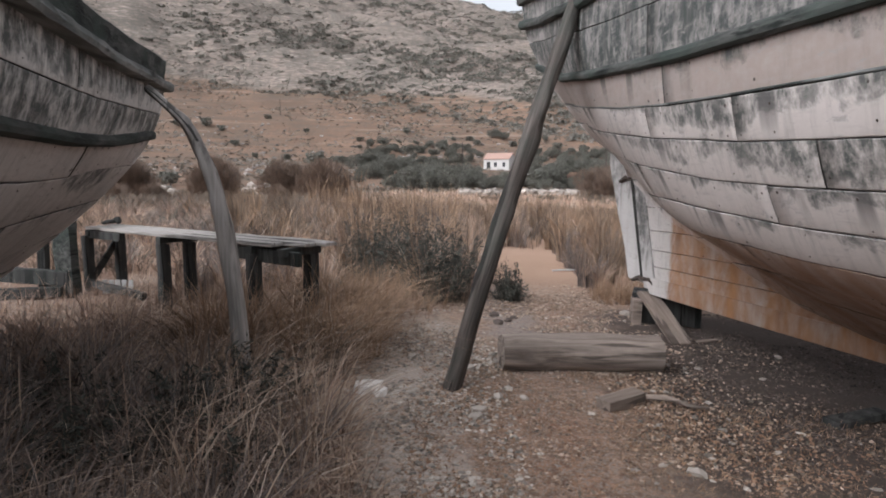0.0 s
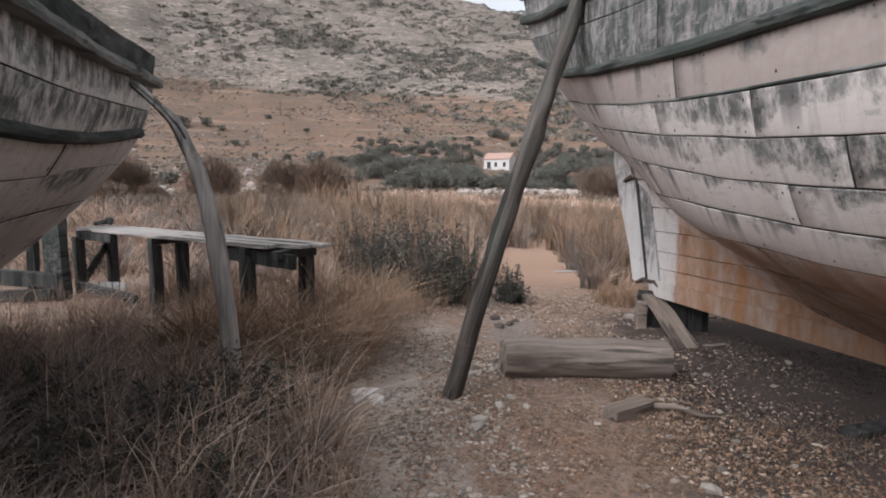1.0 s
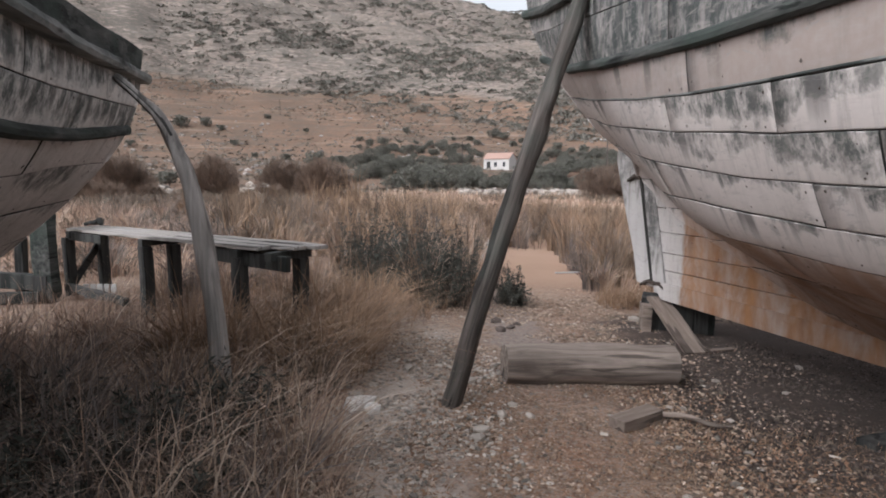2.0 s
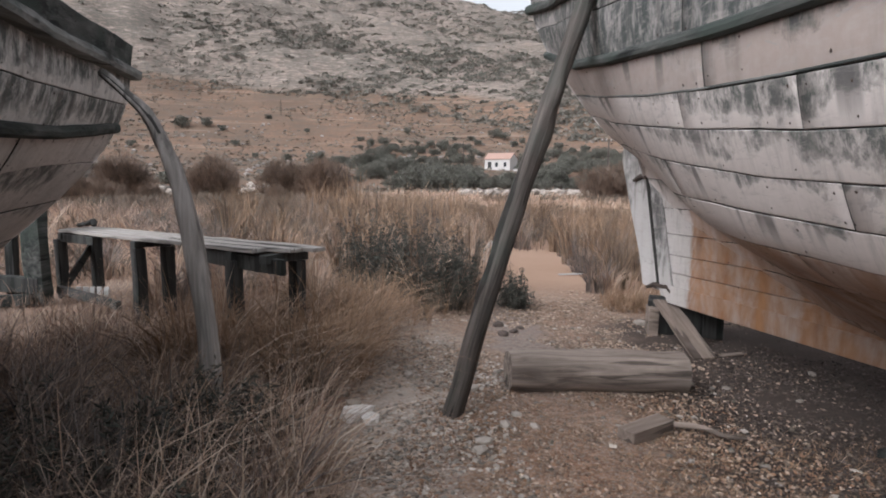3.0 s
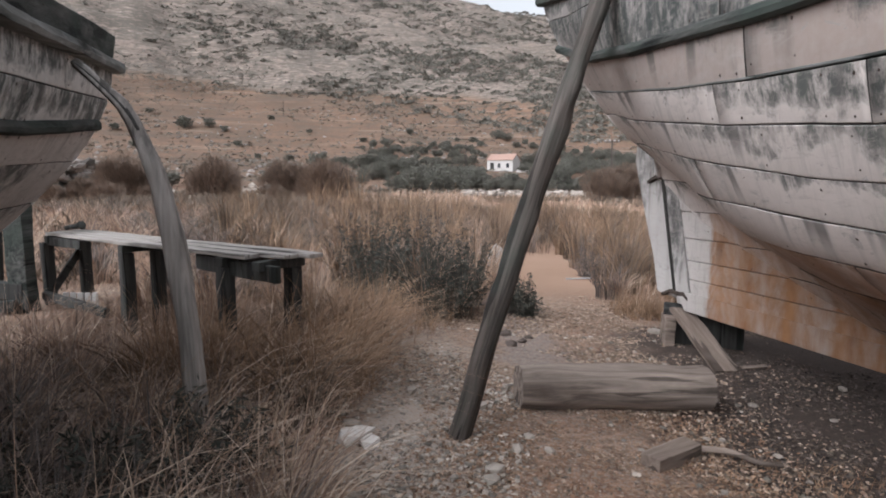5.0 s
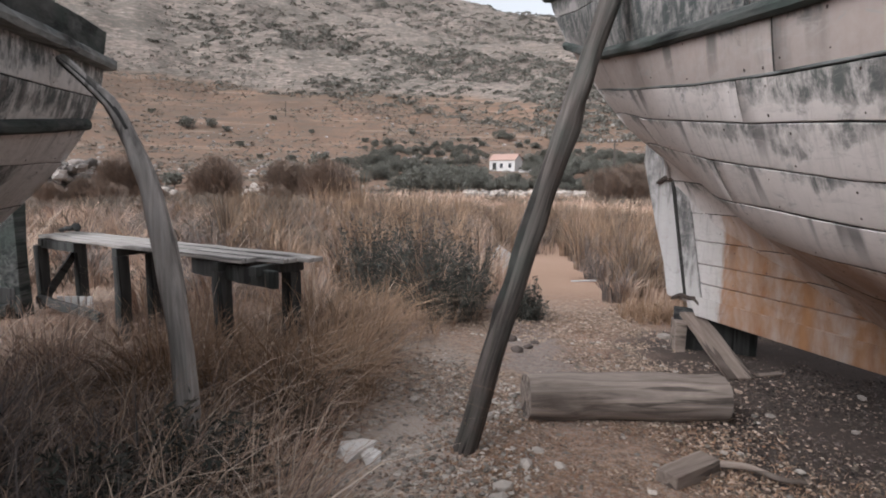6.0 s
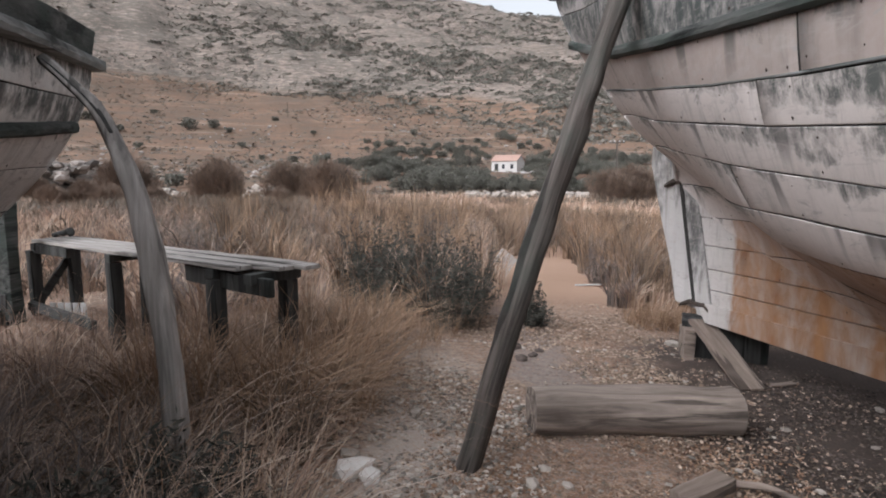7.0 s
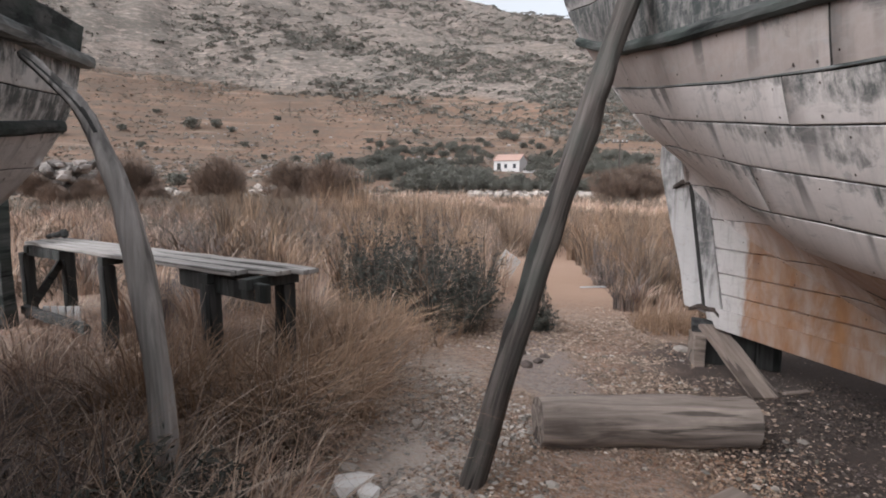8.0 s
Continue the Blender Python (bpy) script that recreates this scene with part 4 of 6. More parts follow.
def straight_prop():
    foot, top = Vector((0.018, 4.05, -0.06)), Vector((0.935, 4.37, 2.76))
    m, ln = aimed(foot, top)
    n = 60
    pts = []
    for i in range(n):
        k = i / (n - 1)
        p = foot.lerp(top, k) + Vector((-0.024 * math.sin(math.pi * k) + 0.004 * math.sin(i * 0.4), 0.006 * math.sin(i * 0.22 + 1), 0))
        pts.append(m.inverted() @ p)
    rad = [0.066 - 0.013 * i / (n - 1) for i in range(n)]
    me = tube_mesh("prop_pole", pts, rad, POLE, 24, 0.012, seed=3, knots=((0.74, 0.3, 0.034), (0.62, 3.4, 0.024), (0.47, 0.9, 0.018), (0.84, 2.8, 0.026), (0.3, 5.0, 0.018), (0.66, 1.2, 0.02), (0.9, 0.4, 0.02)))
    ob = new("prop_pole", me)
    ob.matrix_world = m
    tagged(ob, "dark weathered straight pole propping the white boat", "pole")


def curved_prop():
    ctrl = [(-1.33, 3.72, -0.02), (-1.37, 3.74, 0.66), (-1.42, 3.75, 1.06), (-1.47, 3.75, 1.38), (-1.54, 3.75, 1.62), (-1.63, 3.75, 1.82), (-1.75, 3.76, 1.95), (-1.90, 3.78, 2.075)]
    pts = bend_pts(ctrl, 30)
    rad = [interp(i / 29, [0, 0.4, 0.62, 0.8, 1], [0.052, 0.046, 0.036, 0.027, 0.019]) for i in range(30)]
    o = Vector(pts[0])
    me = tube_mesh("curved_prop", [Vector(p) - o for p in pts], rad, CURVED, 20, 0.010, seed=5, knots=((0.55, 1.0, 0.012), (0.35, 4.0, 0.01)), square=0.75, twist=1.0)
    ob = thing("curved_prop", *o)
    sub("timber", me, ob)
    # dark strip added along the bend to paint in its shaded underside
    face = [Vector(p) - o + Vector((0.010, -0.012, -0.015)) for p in pts[19:]]
    sub("tarred_face", tube_mesh("tarred_face", face, [0.66 * r for r in rad[19:]], DARKWOOD, 16, 0.004, seed=6, square=0.75, twist=0.4), ob, None, "dark strip added for the shaded underside of the bend")
    tagged(ob, "bent pale grey timber propping the grey boat", "pole")


def log():
    a, b = Vector((0.45, 4.60, 0)), Vector((1.77, 4.73, 0))
    r = 0.158
    d = (b - a)
    n = 22
    pts = [(d.length * (i / (n - 1) - 0.5), 0, 0) for i in range(n)]
    rad = [r * (0.985 + 0.03 * math.sin(i * 0.6)) for i in range(n)]
    me = tube_mesh("log", pts, rad, GREYWOOD, 26, 0.016, seed=8)
    ob = new("log", me)
    mid = (a + b) / 2
    ob.matrix_world = Matrix.Translation((mid.x, mid.y, land_at(mid.x, mid.y) + r - 0.03)) @ pose(0, 0, 0, 0, 2.4, math.degrees(math.atan2(d.y, d.x)))
    tagged(ob, "thick silver-grey weathered log lying on gravel", "log")


straight_prop()
curved_prop()
log()


def block_thing(name, mid, size, rz, material, label, seed, rx=0, ry=0, category="timber"):
    me = beam_mesh(name, *size, material, 0.008, 0.005, 8, seed)
    ob = new(name, me)
    ob.matrix_world = pose(*mid, rx, ry, rz)
    return tagged(ob, label, category)


g = land_at
block_thing("wood_block", (1.21, 3.863, g(1.21, 3.863) + 0.038), (0.37, 0.125, 0.085), 33, PLANK, "short pale timber offcut lying on gravel", 2)
ob = new("stick", tube_mesh("stick", bend_pts([(0, 0, 0), (0.16, -0.01, 0.015), (0.30, -0.06, 0.0), (0.42, -0.05, 0.0)], 12), [0.022 - 0.001 * i for i in range(12)], PLANK, 9, 0.008, seed=4))
ob.matrix_world = pose(1.41, 3.99, g(1.41, 3.99) + 0.022, 0, 0, -20)
tagged(ob, "short bare broken stick lying beside the offcut", "stick")
block_thing("support_block", (2.48, 6.45, g(2.48, 6.45) + 0.175), (0.72, 0.34, 0.35), -20, DARKWOOD, "dark square timber block under the keel", 6)
block_thing("wood_block", (2.12, 6.38, g(2.12, 6.38) + 0.14), (0.09, 0.26, 0.28), -10, PLANK, "split pale timber end standing by the keel", 7)
block_thing("loose_plank", (2.27, 5.96, 0.075), (0.96, 0.21, 0.04), -86, PLANK, "bare brown plank leaning on the support block", 5, rx=0, ry=21)
block_thing("loose_plank", (2.60, 5.66, g(2.6, 5.66) + 0.015), (0.22, 0.05, 0.025), 12, PLANK, "small split plank lying on the ground", 9)
block_thing("loose_plank", (2.75, 3.75, g(2.75, 3.75) + 0.03), (0.5, 0.12, 0.05), 20, DARKWOOD, "dark plank lying under the white boat", 10)


def work_bench():
    """A long rough staging table on square legs, one end deep in the grass."""
    a, b = Vector((-4.173, 6.838, 0)), Vector((-1.153, 4.818, 0))
    d = b - a
    turn = math.degrees(math.atan2(d.y, d.x))
    zt = 0.935
    mid = (a + b) / 2
    t = thing("trestle_table", mid.x, mid.y, land_at(mid.x, mid.y))
    t.rotation_euler = (0, 0, radians(turn))
    base = t.location.z
    L = d.length
    for i, (y, ln, off) in enumerate(((-0.03, L - 0.34, -0.16), (0.105, L - 0.08, -0.03), (0.24, L, 0.02))):
        sub("tabletop_board", beam_mesh("tabletop_board", ln, 0.131, 0.032, BOARD, 0.006, 0.004, 14, i + 3), t, pose(off, y, zt - base + 0.004 * i, 0, 0, 0.4 * (i - 1)))
    for x in (-L / 2 + 0.10, -0.24, L / 2 - 0.62, L / 2 - 0.2):
        sub("cross_rail", beam_mesh("cross_rail", 0.08, 0.42, 0.07, DARKWOOD, 0.006, 0.004, 3, 4, 1), t, pose(x, 0.10, zt - base - 0.055))
    sub("side_rail", beam_mesh("side_rail", 0.75, 0.05, 0.09, DARKWOOD, 0.006, 0.004, 6, 14), t, pose(-L / 2 + 0.42, -0.07, zt - base - 0.07))
    sub("side_rail", beam_mesh("side_rail", 0.95, 0.05, 0.12, DARKWOOD, 0.008, 0.006, 6, 15), t, pose(L / 2 - 0.52, -0.04, zt - base - 0.095, 0, 2, 0))
    for x, y, h in ((-L / 2 + 0.03, -0.08, 0.84), (-L / 2 + 0.10, 0.25, 0.84), (-0.24, -0.06, 0.86), (-0.18, 0.19, 0.86), (L / 2 - 0.62, -0.06, 0.86), (L / 2 - 0.2, 0.22, 0.86)):
        sub("leg", beam_mesh("leg", 0.10, 0.10, h, DARKWOOD, 0.008, 0.005, 5, int(x * 10) + 40, 2), t, pose(x, y, zt - base - 0.09 - h / 2))
    sub("brace", beam_mesh("brace", 0.62, 0.04, 0.07, DARKWOOD, 0.006, 0.004, 5, 12), t, pose(-L / 2 + 0.07, 0.085, 0.44, 0, -55, 90))
    sub("stretcher", beam_mesh("stretcher", 1.1, 0.06, 0.08, DARKWOOD, 0.006, 0.006, 5, 13), t, pose(-L / 2 + 0.70, -0.14, 0.18, 0, 3, 4))
    tagged(t, "long rough trestle table with bleached boards and dark legs", "table")


work_bench()
_v = bend_pts([(0, 0, 0), (0.1, 0.03, 0.03), (0.2, 0.0, 0.025), (0.3, 0.05, 0.07), (0.36, 0.02, 0.015)], 14)
ob = new("driftwood", tube_mesh("driftwood", _v, [0.028, 0.034, 0.03, 0.034, 0.036, 0.03, 0.026, 0.03, 0.038, 0.045, 0.05, 0.05, 0.04, 0.03], DARKWOOD, 9, 0.02, seed=9))
ob.matrix_world = pose(-4.10, 6.93, 0.975, 0, 0, -25) @ Matrix.Scale(0.72, 4)
tagged(ob, "dark knotted piece of scrap wood on the table", "wood")


def cradle():
    """The posts that stand behind the grey boat."""
    x, y = -4.25, 6.45
    z = land_at(x, y)
    t = thing("boat_cradle", x, y, z)
    sub("post", beam_mesh("post", 0.20, 0.16, 1.75, RAIL, 0.01, 0.008, 8, 31, 2), t, pose(0, 0, 0.8))
    sub("post", beam_mesh("post", 0.09, 0.09, 1.5, DARKWOOD, 0.01, 0.006, 8, 32, 2), t, pose(-0.32, 0.1, 0.7, 0, 2, 0))
    sub("crossbeam", beam_mesh("crossbeam", 1.6, 0.14, 0.16, DARKWOOD, 0.01, 0.008, 8, 33), t, pose(-0.75, -0.02, 0.26, 0, 3, 0))
    sub("crossbeam", beam_mesh("crossbeam", 1.2, 0.12, 0.12, DARKWOOD, 0.01, 0.008, 8, 34), t, pose(-0.6, -0.16, 0.06, 0, -2, 8))
    tagged(t, "dark green weathered posts and beams of a boat cradle", "cradle")


cradle()


# ---- far landscape ----
rng = np.random.default_rng(7)


def bearing(px):
    """Bearing in radians for a place along the view's width, 0 at its left and 1568 at its right."""
    return math.atan((px - 784) / 1031.0) - radians(0.29)


def far_spot(px, r):
    a = bearing(px)
    x, y = r * math.sin(a), r * math.cos(a)
    return x, y, land_at(x, y)


def clumps_mesh(name, feet, size, per, material, flat=0.55, leaf=0.5):
    """Low scrub: each bush is a loose heap of small leaf clumps, in one mesh."""
    n = len(feet)
    d = rng.normal(size=(n, per, 3))
    d /= np.linalg.norm(d, axis=2)[..., None]
    d *= rng.uniform(0.3, 1.0, (n, per, 1)) ** 0.5
    d[..., 2] = np.abs(d[..., 2]) * flat
    d[..., 0] *= rng.uniform(0.9, 1.7, (n, 1))
    c = np.asarray(feet)[:, None, :] + d * np.asarray(size)[:, None, None]
    return leaves_mesh(name, c.reshape(-1, 3), np.repeat(np.asarray(size) * leaf, per), material, rng, 0.75)


def field_tussocks():
    n = 34000
    az = np.radians(rng.uniform(-42, 26, n))
    r = np.sqrt(rng.uniform(40 ** 2, 310 ** 2, n))
    x, y = r * np.sin(az), r * np.cos(az)
    foot = np.interp(np.degrees(az), [-60, -25, -12, 12, 30], [320, 315, 290, 215, 200])
    patch = np.array([noise.noise(Vector((a * 0.03, b * 0.03, 11))) for a, b in zip(x, y)])
    keep = (r < foot + 10) & (patch > rng.uniform(-0.5, 0.6, n))
    x, y = x[keep], y[keep]
    s = (0.15 + 0.75 * rng.random(len(x)) ** 2.0) * np.interp(np.hypot(x, y), [40, 120], [0.55, 1])
    half = rng.random(len(x)) < 0.5
    for nm, lab, k, material in (("field_tussocks", "brown dry tussocks over the field", half, HEATH), ("field_scrub", "low grey-green scrub over the field", ~half, SCRUB)):
        ob = new(nm, clumps_mesh(nm, np.stack([x, y, land(x, y)], -1)[k], s[k], 9, material, 0.5, 0.4))
        tagged(ob, lab, "shrubs", kind="stuff")


def hill_scrub():
    n = 50000
    az = np.radians(rng.uniform(-42, 26, n))
    r = np.sqrt(rng.uniform(205 ** 2, 650 ** 2, n))
    x, y = r * np.sin(az), r * np.cos(az)
    z = land(x, y)
    deg = np.degrees(az)
    foot = np.interp(deg, [-60, -25, -12, 12, 30], [320, 315, 290, 215, 200])
    patch = np.array([noise.noise(Vector((a * 0.018, b * 0.012, 0))) + 0.6 * noise.noise(Vector((a * 0.05, b * 0.05, 3))) for a, b in zip(x, y)])
    dense = np.exp(-((r - foot - 40) / 70.0) ** 2) * 0.55
    keep = (r > foot - 12) & (0.5 * patch + dense > rng.uniform(-0.5, 0.6, n))
    x, y, z, r = x[keep], y[keep], z[keep], r[keep]
    s = rng.uniform(0.4, 1.25, len(x)) * np.where(rng.random(len(x)) < 0.12, 2.0, 1.0)
    ob = new("hill_scrub", clumps_mesh("hill_scrub", np.stack([x, y, z], -1), s, 11, SCRUB, 0.6, 0.30))
    tagged(ob, "small grey-green scrub scattered over the rocky hillside", "shrubs", kind="stuff")
    n = 24000
    az = np.radians(rng.uniform(-42, 24, n))
    r = 205 + 445 * rng.random(n) ** 1.15
    x, y = r * np.sin(az), r * np.cos(az)
    foot = np.interp(np.degrees(az), [-60, -25, -12, 12, 30], [320, 315, 290, 215, 200])
    keep = (r > foot - 10) & (rng.random(n) < np.interp(r - foot, [0, 80, 200], [1.0, 0.8, 0.5]))
    patch = np.array([noise.noise(Vector((a * 0.011, b * 0.018, 2))) + 0.5 * noise.noise(Vector((a * 0.04, b * 0.06, 6))) for a, b in zip(x, y)])
    keep &= 0.35 * patch + 0.35 * np.exp(-((r - foot - 50) / 60.0) ** 2) + 0.010 * np.degrees(az) > rng.uniform(-0.2, 0.65, n)
    x, y = x[keep], y[keep]
    s = (0.8 + 2.0 * rng.random(len(x)) ** 2.2) * np.interp(np.hypot(x, y), [220, 500], [0.75, 1.25])
    ob = new("hill_bushes", clumps_mesh("hill_bushes", np.stack([x, y, land(x, y)], -1), s, 40, BUSHES, 0.75, 0.27))
    tagged(ob, "larger dark bushes scattered over the hillside", "shrubs", kind="stuff")
    n = 5000
    az = np.radians(rng.uniform(-42, 24, n))
    r = np.sqrt(rng.uniform(230 ** 2, 650 ** 2, n))
    x, y = r * np.sin(az), r * np.cos(az)
    foot = np.interp(np.degrees(az), [-60, -25, -12, 12, 30], [320, 315, 290, 215, 200])
    patch = np.array([noise.noise(Vector((a * 0.014 + 9, b * 0.014, 5))) for a, b in zip(x, y)])
    keep = (r > foot + 15) & (patch > rng.uniform(-0.3, 0.5, n))
    x, y = x[keep], y[keep]
    s = rng.uniform(0.4, 1.3, len(x))
    sizes = np.stack([s * rng.uniform(1.2, 3.2, len(x)), s * 1.2, s * 0.55], -1)
    ob = new("hill_rocks", lumps_mesh("hill_rocks", np.stack([x, y, land(x, y)], -1), sizes, ROCK, 0.3, rng))
    tagged(ob, "pale limestone ledges on the hillside", "rocks", kind="stuff")


hill_scrub()
field_tussocks()


def crown_points(n, a, b, c, hollow=0.45, lobes=6):
    """Points in an uneven crown made of several overlapping lobes."""
    out = []
    cs = [(rng.uniform(-0.55, 0.55) * a, rng.uniform(-0.55, 0.55) * b, rng.uniform(-0.35, 0.5) * c, rng.uniform(0.42, 0.68)) for _ in range(lobes)]
    for i in range(n):
        x, y, z, k = cs[i % lobes]
        d = rng.normal(size=3)
        d /= np.linalg.norm(d)
        q = d * rng.uniform(hollow, 1.0) ** 0.5 * k
        out.append((x + q[0] * a, y + q[1] * b, z + q[2] * c))
    return np.array(out)


def tree(name, label, height, spread, leaf, material, leaves=700, stems=1, low=0.25):
    """A small tree with its foot at the origin: trunk, limbs, and a crown of loose leaf clumps."""
    t = thing(name)
    c = height * (1 - low) * 0.55
    pts = crown_points(leaves, spread / 2, spread / 2, c, 0.35, 7 if stems == 1 else 10)
    pts[:, 2] += height - c * 1.05
    sub("crown", leaves_mesh("crown", pts, np.full(leaves, leaf), material, rng), t)
    sub("trunk", tube_mesh("trunk", bend_pts([(0, 0, -0.2), (0.06 * height, 0, height * 0.2), (0.02, 0.05, height * 0.55)], 8), [height * 0.045 * (1 - 0.07 * i) for i in range(8)], BARK, 8, 0.02), t)
    for i in range(3 + stems):
        a = i * 2.2 + 0.4
        tip = (math.cos(a) * spread * 0.33, math.sin(a) * spread * 0.33, height * rng.uniform(0.6, 0.85))
        sub("limb", tube_mesh("limb", bend_pts([(0, 0, height * 0.12 if stems > 1 else height * 0.3), (tip[0] * 0.5, tip[1] * 0.5, height * 0.42), tip], 7), [height * 0.022 * (1 - 0.11 * j) for j in range(7)], BARK, 6, 0.01), t)
    return tagged(t, label, "tree")


olives = [tree("olive_tree", "dark grey-green olive tree with a rounded crown", h, s, 0.11, OLIVE, 2600, 1, 0.08) for h, s in ((3.2, 4.0), (2.7, 3.6), (3.6, 4.4))]
used = set()


def plant(pool, x, y, turn, size, group, label=""):
    m = pose(x, y, land_at(x, y) - 0.05, 0, 0, turn) @ Matrix.Scale(size, 4)
    k = int(turn * 7) % len(pool)
    src = pool[k]
    if src.name not in used:
        used.add(src.name)
        src.matrix_basis = m
        ob = src
    else:
        ob = copy_thing(src, m)
        ob.scale = (size, size, size)
    tagged(ob, label, group=group)
    return ob


for px0, px1, r0, r1, n in ((690, 1100, 80, 92, 38), (630, 860, 104, 128, 30), (640, 830, 150, 158, 20), (640, 850, 172, 190, 22), (915, 1120, 102, 185, 80), (590, 700, 130, 155, 9), (620, 980, 192, 208, 14)):
    for i in range(n):
        px = px0 + (px1 - px0) * (i + rng.uniform(0.1, 0.9)) / n
        r = rng.uniform(r0, r1)
        a = bearing(px)
        if 848 < px < 916 and 118 < r < 150:
            continue
        plant(olives, r * math.sin(a), r * math.cos(a), rng.uniform(0, 360), rng.choice([0.5, 0.65, 0.75, 0.9, 1.1]), "olive grove")
scrub_bush = [tree("round_bush", "round dark green bush in a dry field", 1.6, 2.4, 0.15, OLIVE, 500, 2, 0.05) for _ in range(2)]
for px, r, s in ((330, 218, 2.4), (372, 220, 2.0), (398, 214, 1.3), (560, 150, 2.2), (600, 152, 1.5), (305, 100, 1.5), (510, 165, 1.3), (150, 225, 1.8), (205, 210, 1.5), (240, 190, 1.2), (640, 205, 1.2), (455, 175, 1.0),
                 (480, 235, 1.2), (720, 215, 1.4), (830, 205, 1.3), (905, 195, 1.4), (800, 180, 1.2), (420, 195, 1.2), (545, 215, 1.1), (690, 190, 1.1), (985, 190, 1.6), (1030, 185, 1.5), (95, 205, 1.6), (20, 215, 1.8), (270, 240, 1.2)):
    a = bearing(px)
    plant(scrub_bush, r * math.sin(a), r * math.cos(a), px, s, "field bushes")


def tamarisk(height, spread):
    """A feathery bush: many thin twigs that rise and fan out from a few crooked stems."""
    t = thing("tamarisk")
    # several rounded masses of fine twigs, thin and pale at their outer ends
    n = 15000
    lobes = 11
    b = rng.uniform(0, 6.28, lobes)
    reach = rng.uniform(0.1, 0.62, lobes) * spread / 2
    cx, cy = reach * np.cos(b), reach * np.sin(b)
    cz = height * (rng.uniform(0.20, 0.62, lobes) - 0.12 * reach / spread)
    cr = rng.uniform(0.38, 0.64, lobes) * spread / 2
    i = rng.integers(0, lobes, n)
    d = rng.normal(size=(n, 3))
    d /= np.linalg.norm(d, axis=1)[:, None]
    q = rng.uniform(0.25, 1.0, n) ** 0.45 * cr[i]
    base = np.stack([cx[i] + d[:, 0] * q, cy[i] + d[:, 1] * q, np.maximum(0.08, cz[i] + d[:, 2] * q * 0.82)], -1)
    out = np.hypot(d[:, 0], d[:, 1])
    ln = height * rng.uniform(0.05, 0.15, n)
    sub("crown", blades_mesh("crown", base, ln, out * np.abs(rng.normal(0.8, 0.4, n)), np.arctan2(d[:, 1], d[:, 0]) + rng.normal(0, 0.6, n), np.full(n, 0.035), TAMA, 0.6, 3), t)
    for i in range(5):
        b = i * 1.3
        tip = (math.cos(b) * spread * 0.3, math.sin(b) * spread * 0.3, height * 0.7)
        sub("limb", tube_mesh("limb", bend_pts([(0.1 * math.cos(b), 0.1 * math.sin(b), -0.2), (tip[0] * 0.4, tip[1] * 0.4, height * 0.3), tip], 7), [height * 0.02 * (1 - 0.11 * k) for k in range(7)], BARK, 6, 0.01), t)
    return tagged(t, "brown feathery tamarisk bush, almost leafless", "tree")


tams = [tamarisk(4.2, 4.8), tamarisk(4.0, 5.2), tamarisk(3.8, 4.6)]
for px, r, s in ((236, 46, 0.86), (392, 44, 0.94), (506, 46, 0.80), (580, 43, 0.92), (1062, 46, 0.70), (1100, 48, 0.8), (60, 62, 0.6), (150, 43, 0.45), (272, 40, 0.38), (195, 41, 0.40), (95, 42, 0.42), (490, 38, 0.36)):
    a = bearing(px)
    plant(tams, r * math.sin(a), r * math.cos(a), px * 1.7, s, "tamarisk bushes")


def rock_band(name, label, px0, px1, r0, r1, n, size, tall, material, lift=0.0):
    px = rng.uniform(px0, px1, n)
    r = rng.uniform(r0, r1, n)
    a = np.arctan((px - 784) / 1031.0) - radians(0.29)
    x, y = r * np.sin(a), r * np.cos(a)
    s = size * rng.uniform(0.4, 1.3, n)
    c = np.stack([x, y, land(x, y) + rng.uniform(0, 1, n) ** 1.6 * tall + lift], -1)
    ob = new(name, lumps_mesh(name, c, np.stack([s * 1.4, s, s * 0.8], -1), material, 0.35, rng))
    tagged(ob, label, "rocks", kind="stuff")


rock_band("rock_outcrop", "grey limestone outcrop with dark hollows", -150, 200, 74, 84, 900, 0.55, 3.4, ROCK, 0.1)
rock_band("stone_bank", "pale stone bank along a dry stream bed", 815, 1060, 56, 60, 520, 0.3, 0.35, PALESTONE)
rock_band("stone_bank", "pale stony bank behind the tamarisks", 180, 310, 58, 61, 200, 0.35, 0.7, PALESTONE)
rock_band("stone_bank", "pale stony bank behind the tamarisks", 440, 610, 60, 63, 240, 0.35, 0.9, PALESTONE)
rock_band("field_stones", "grey stones scattered over the dry field", 150, 1050, 120, 260, 420, 0.55, 0.1, ROCK)


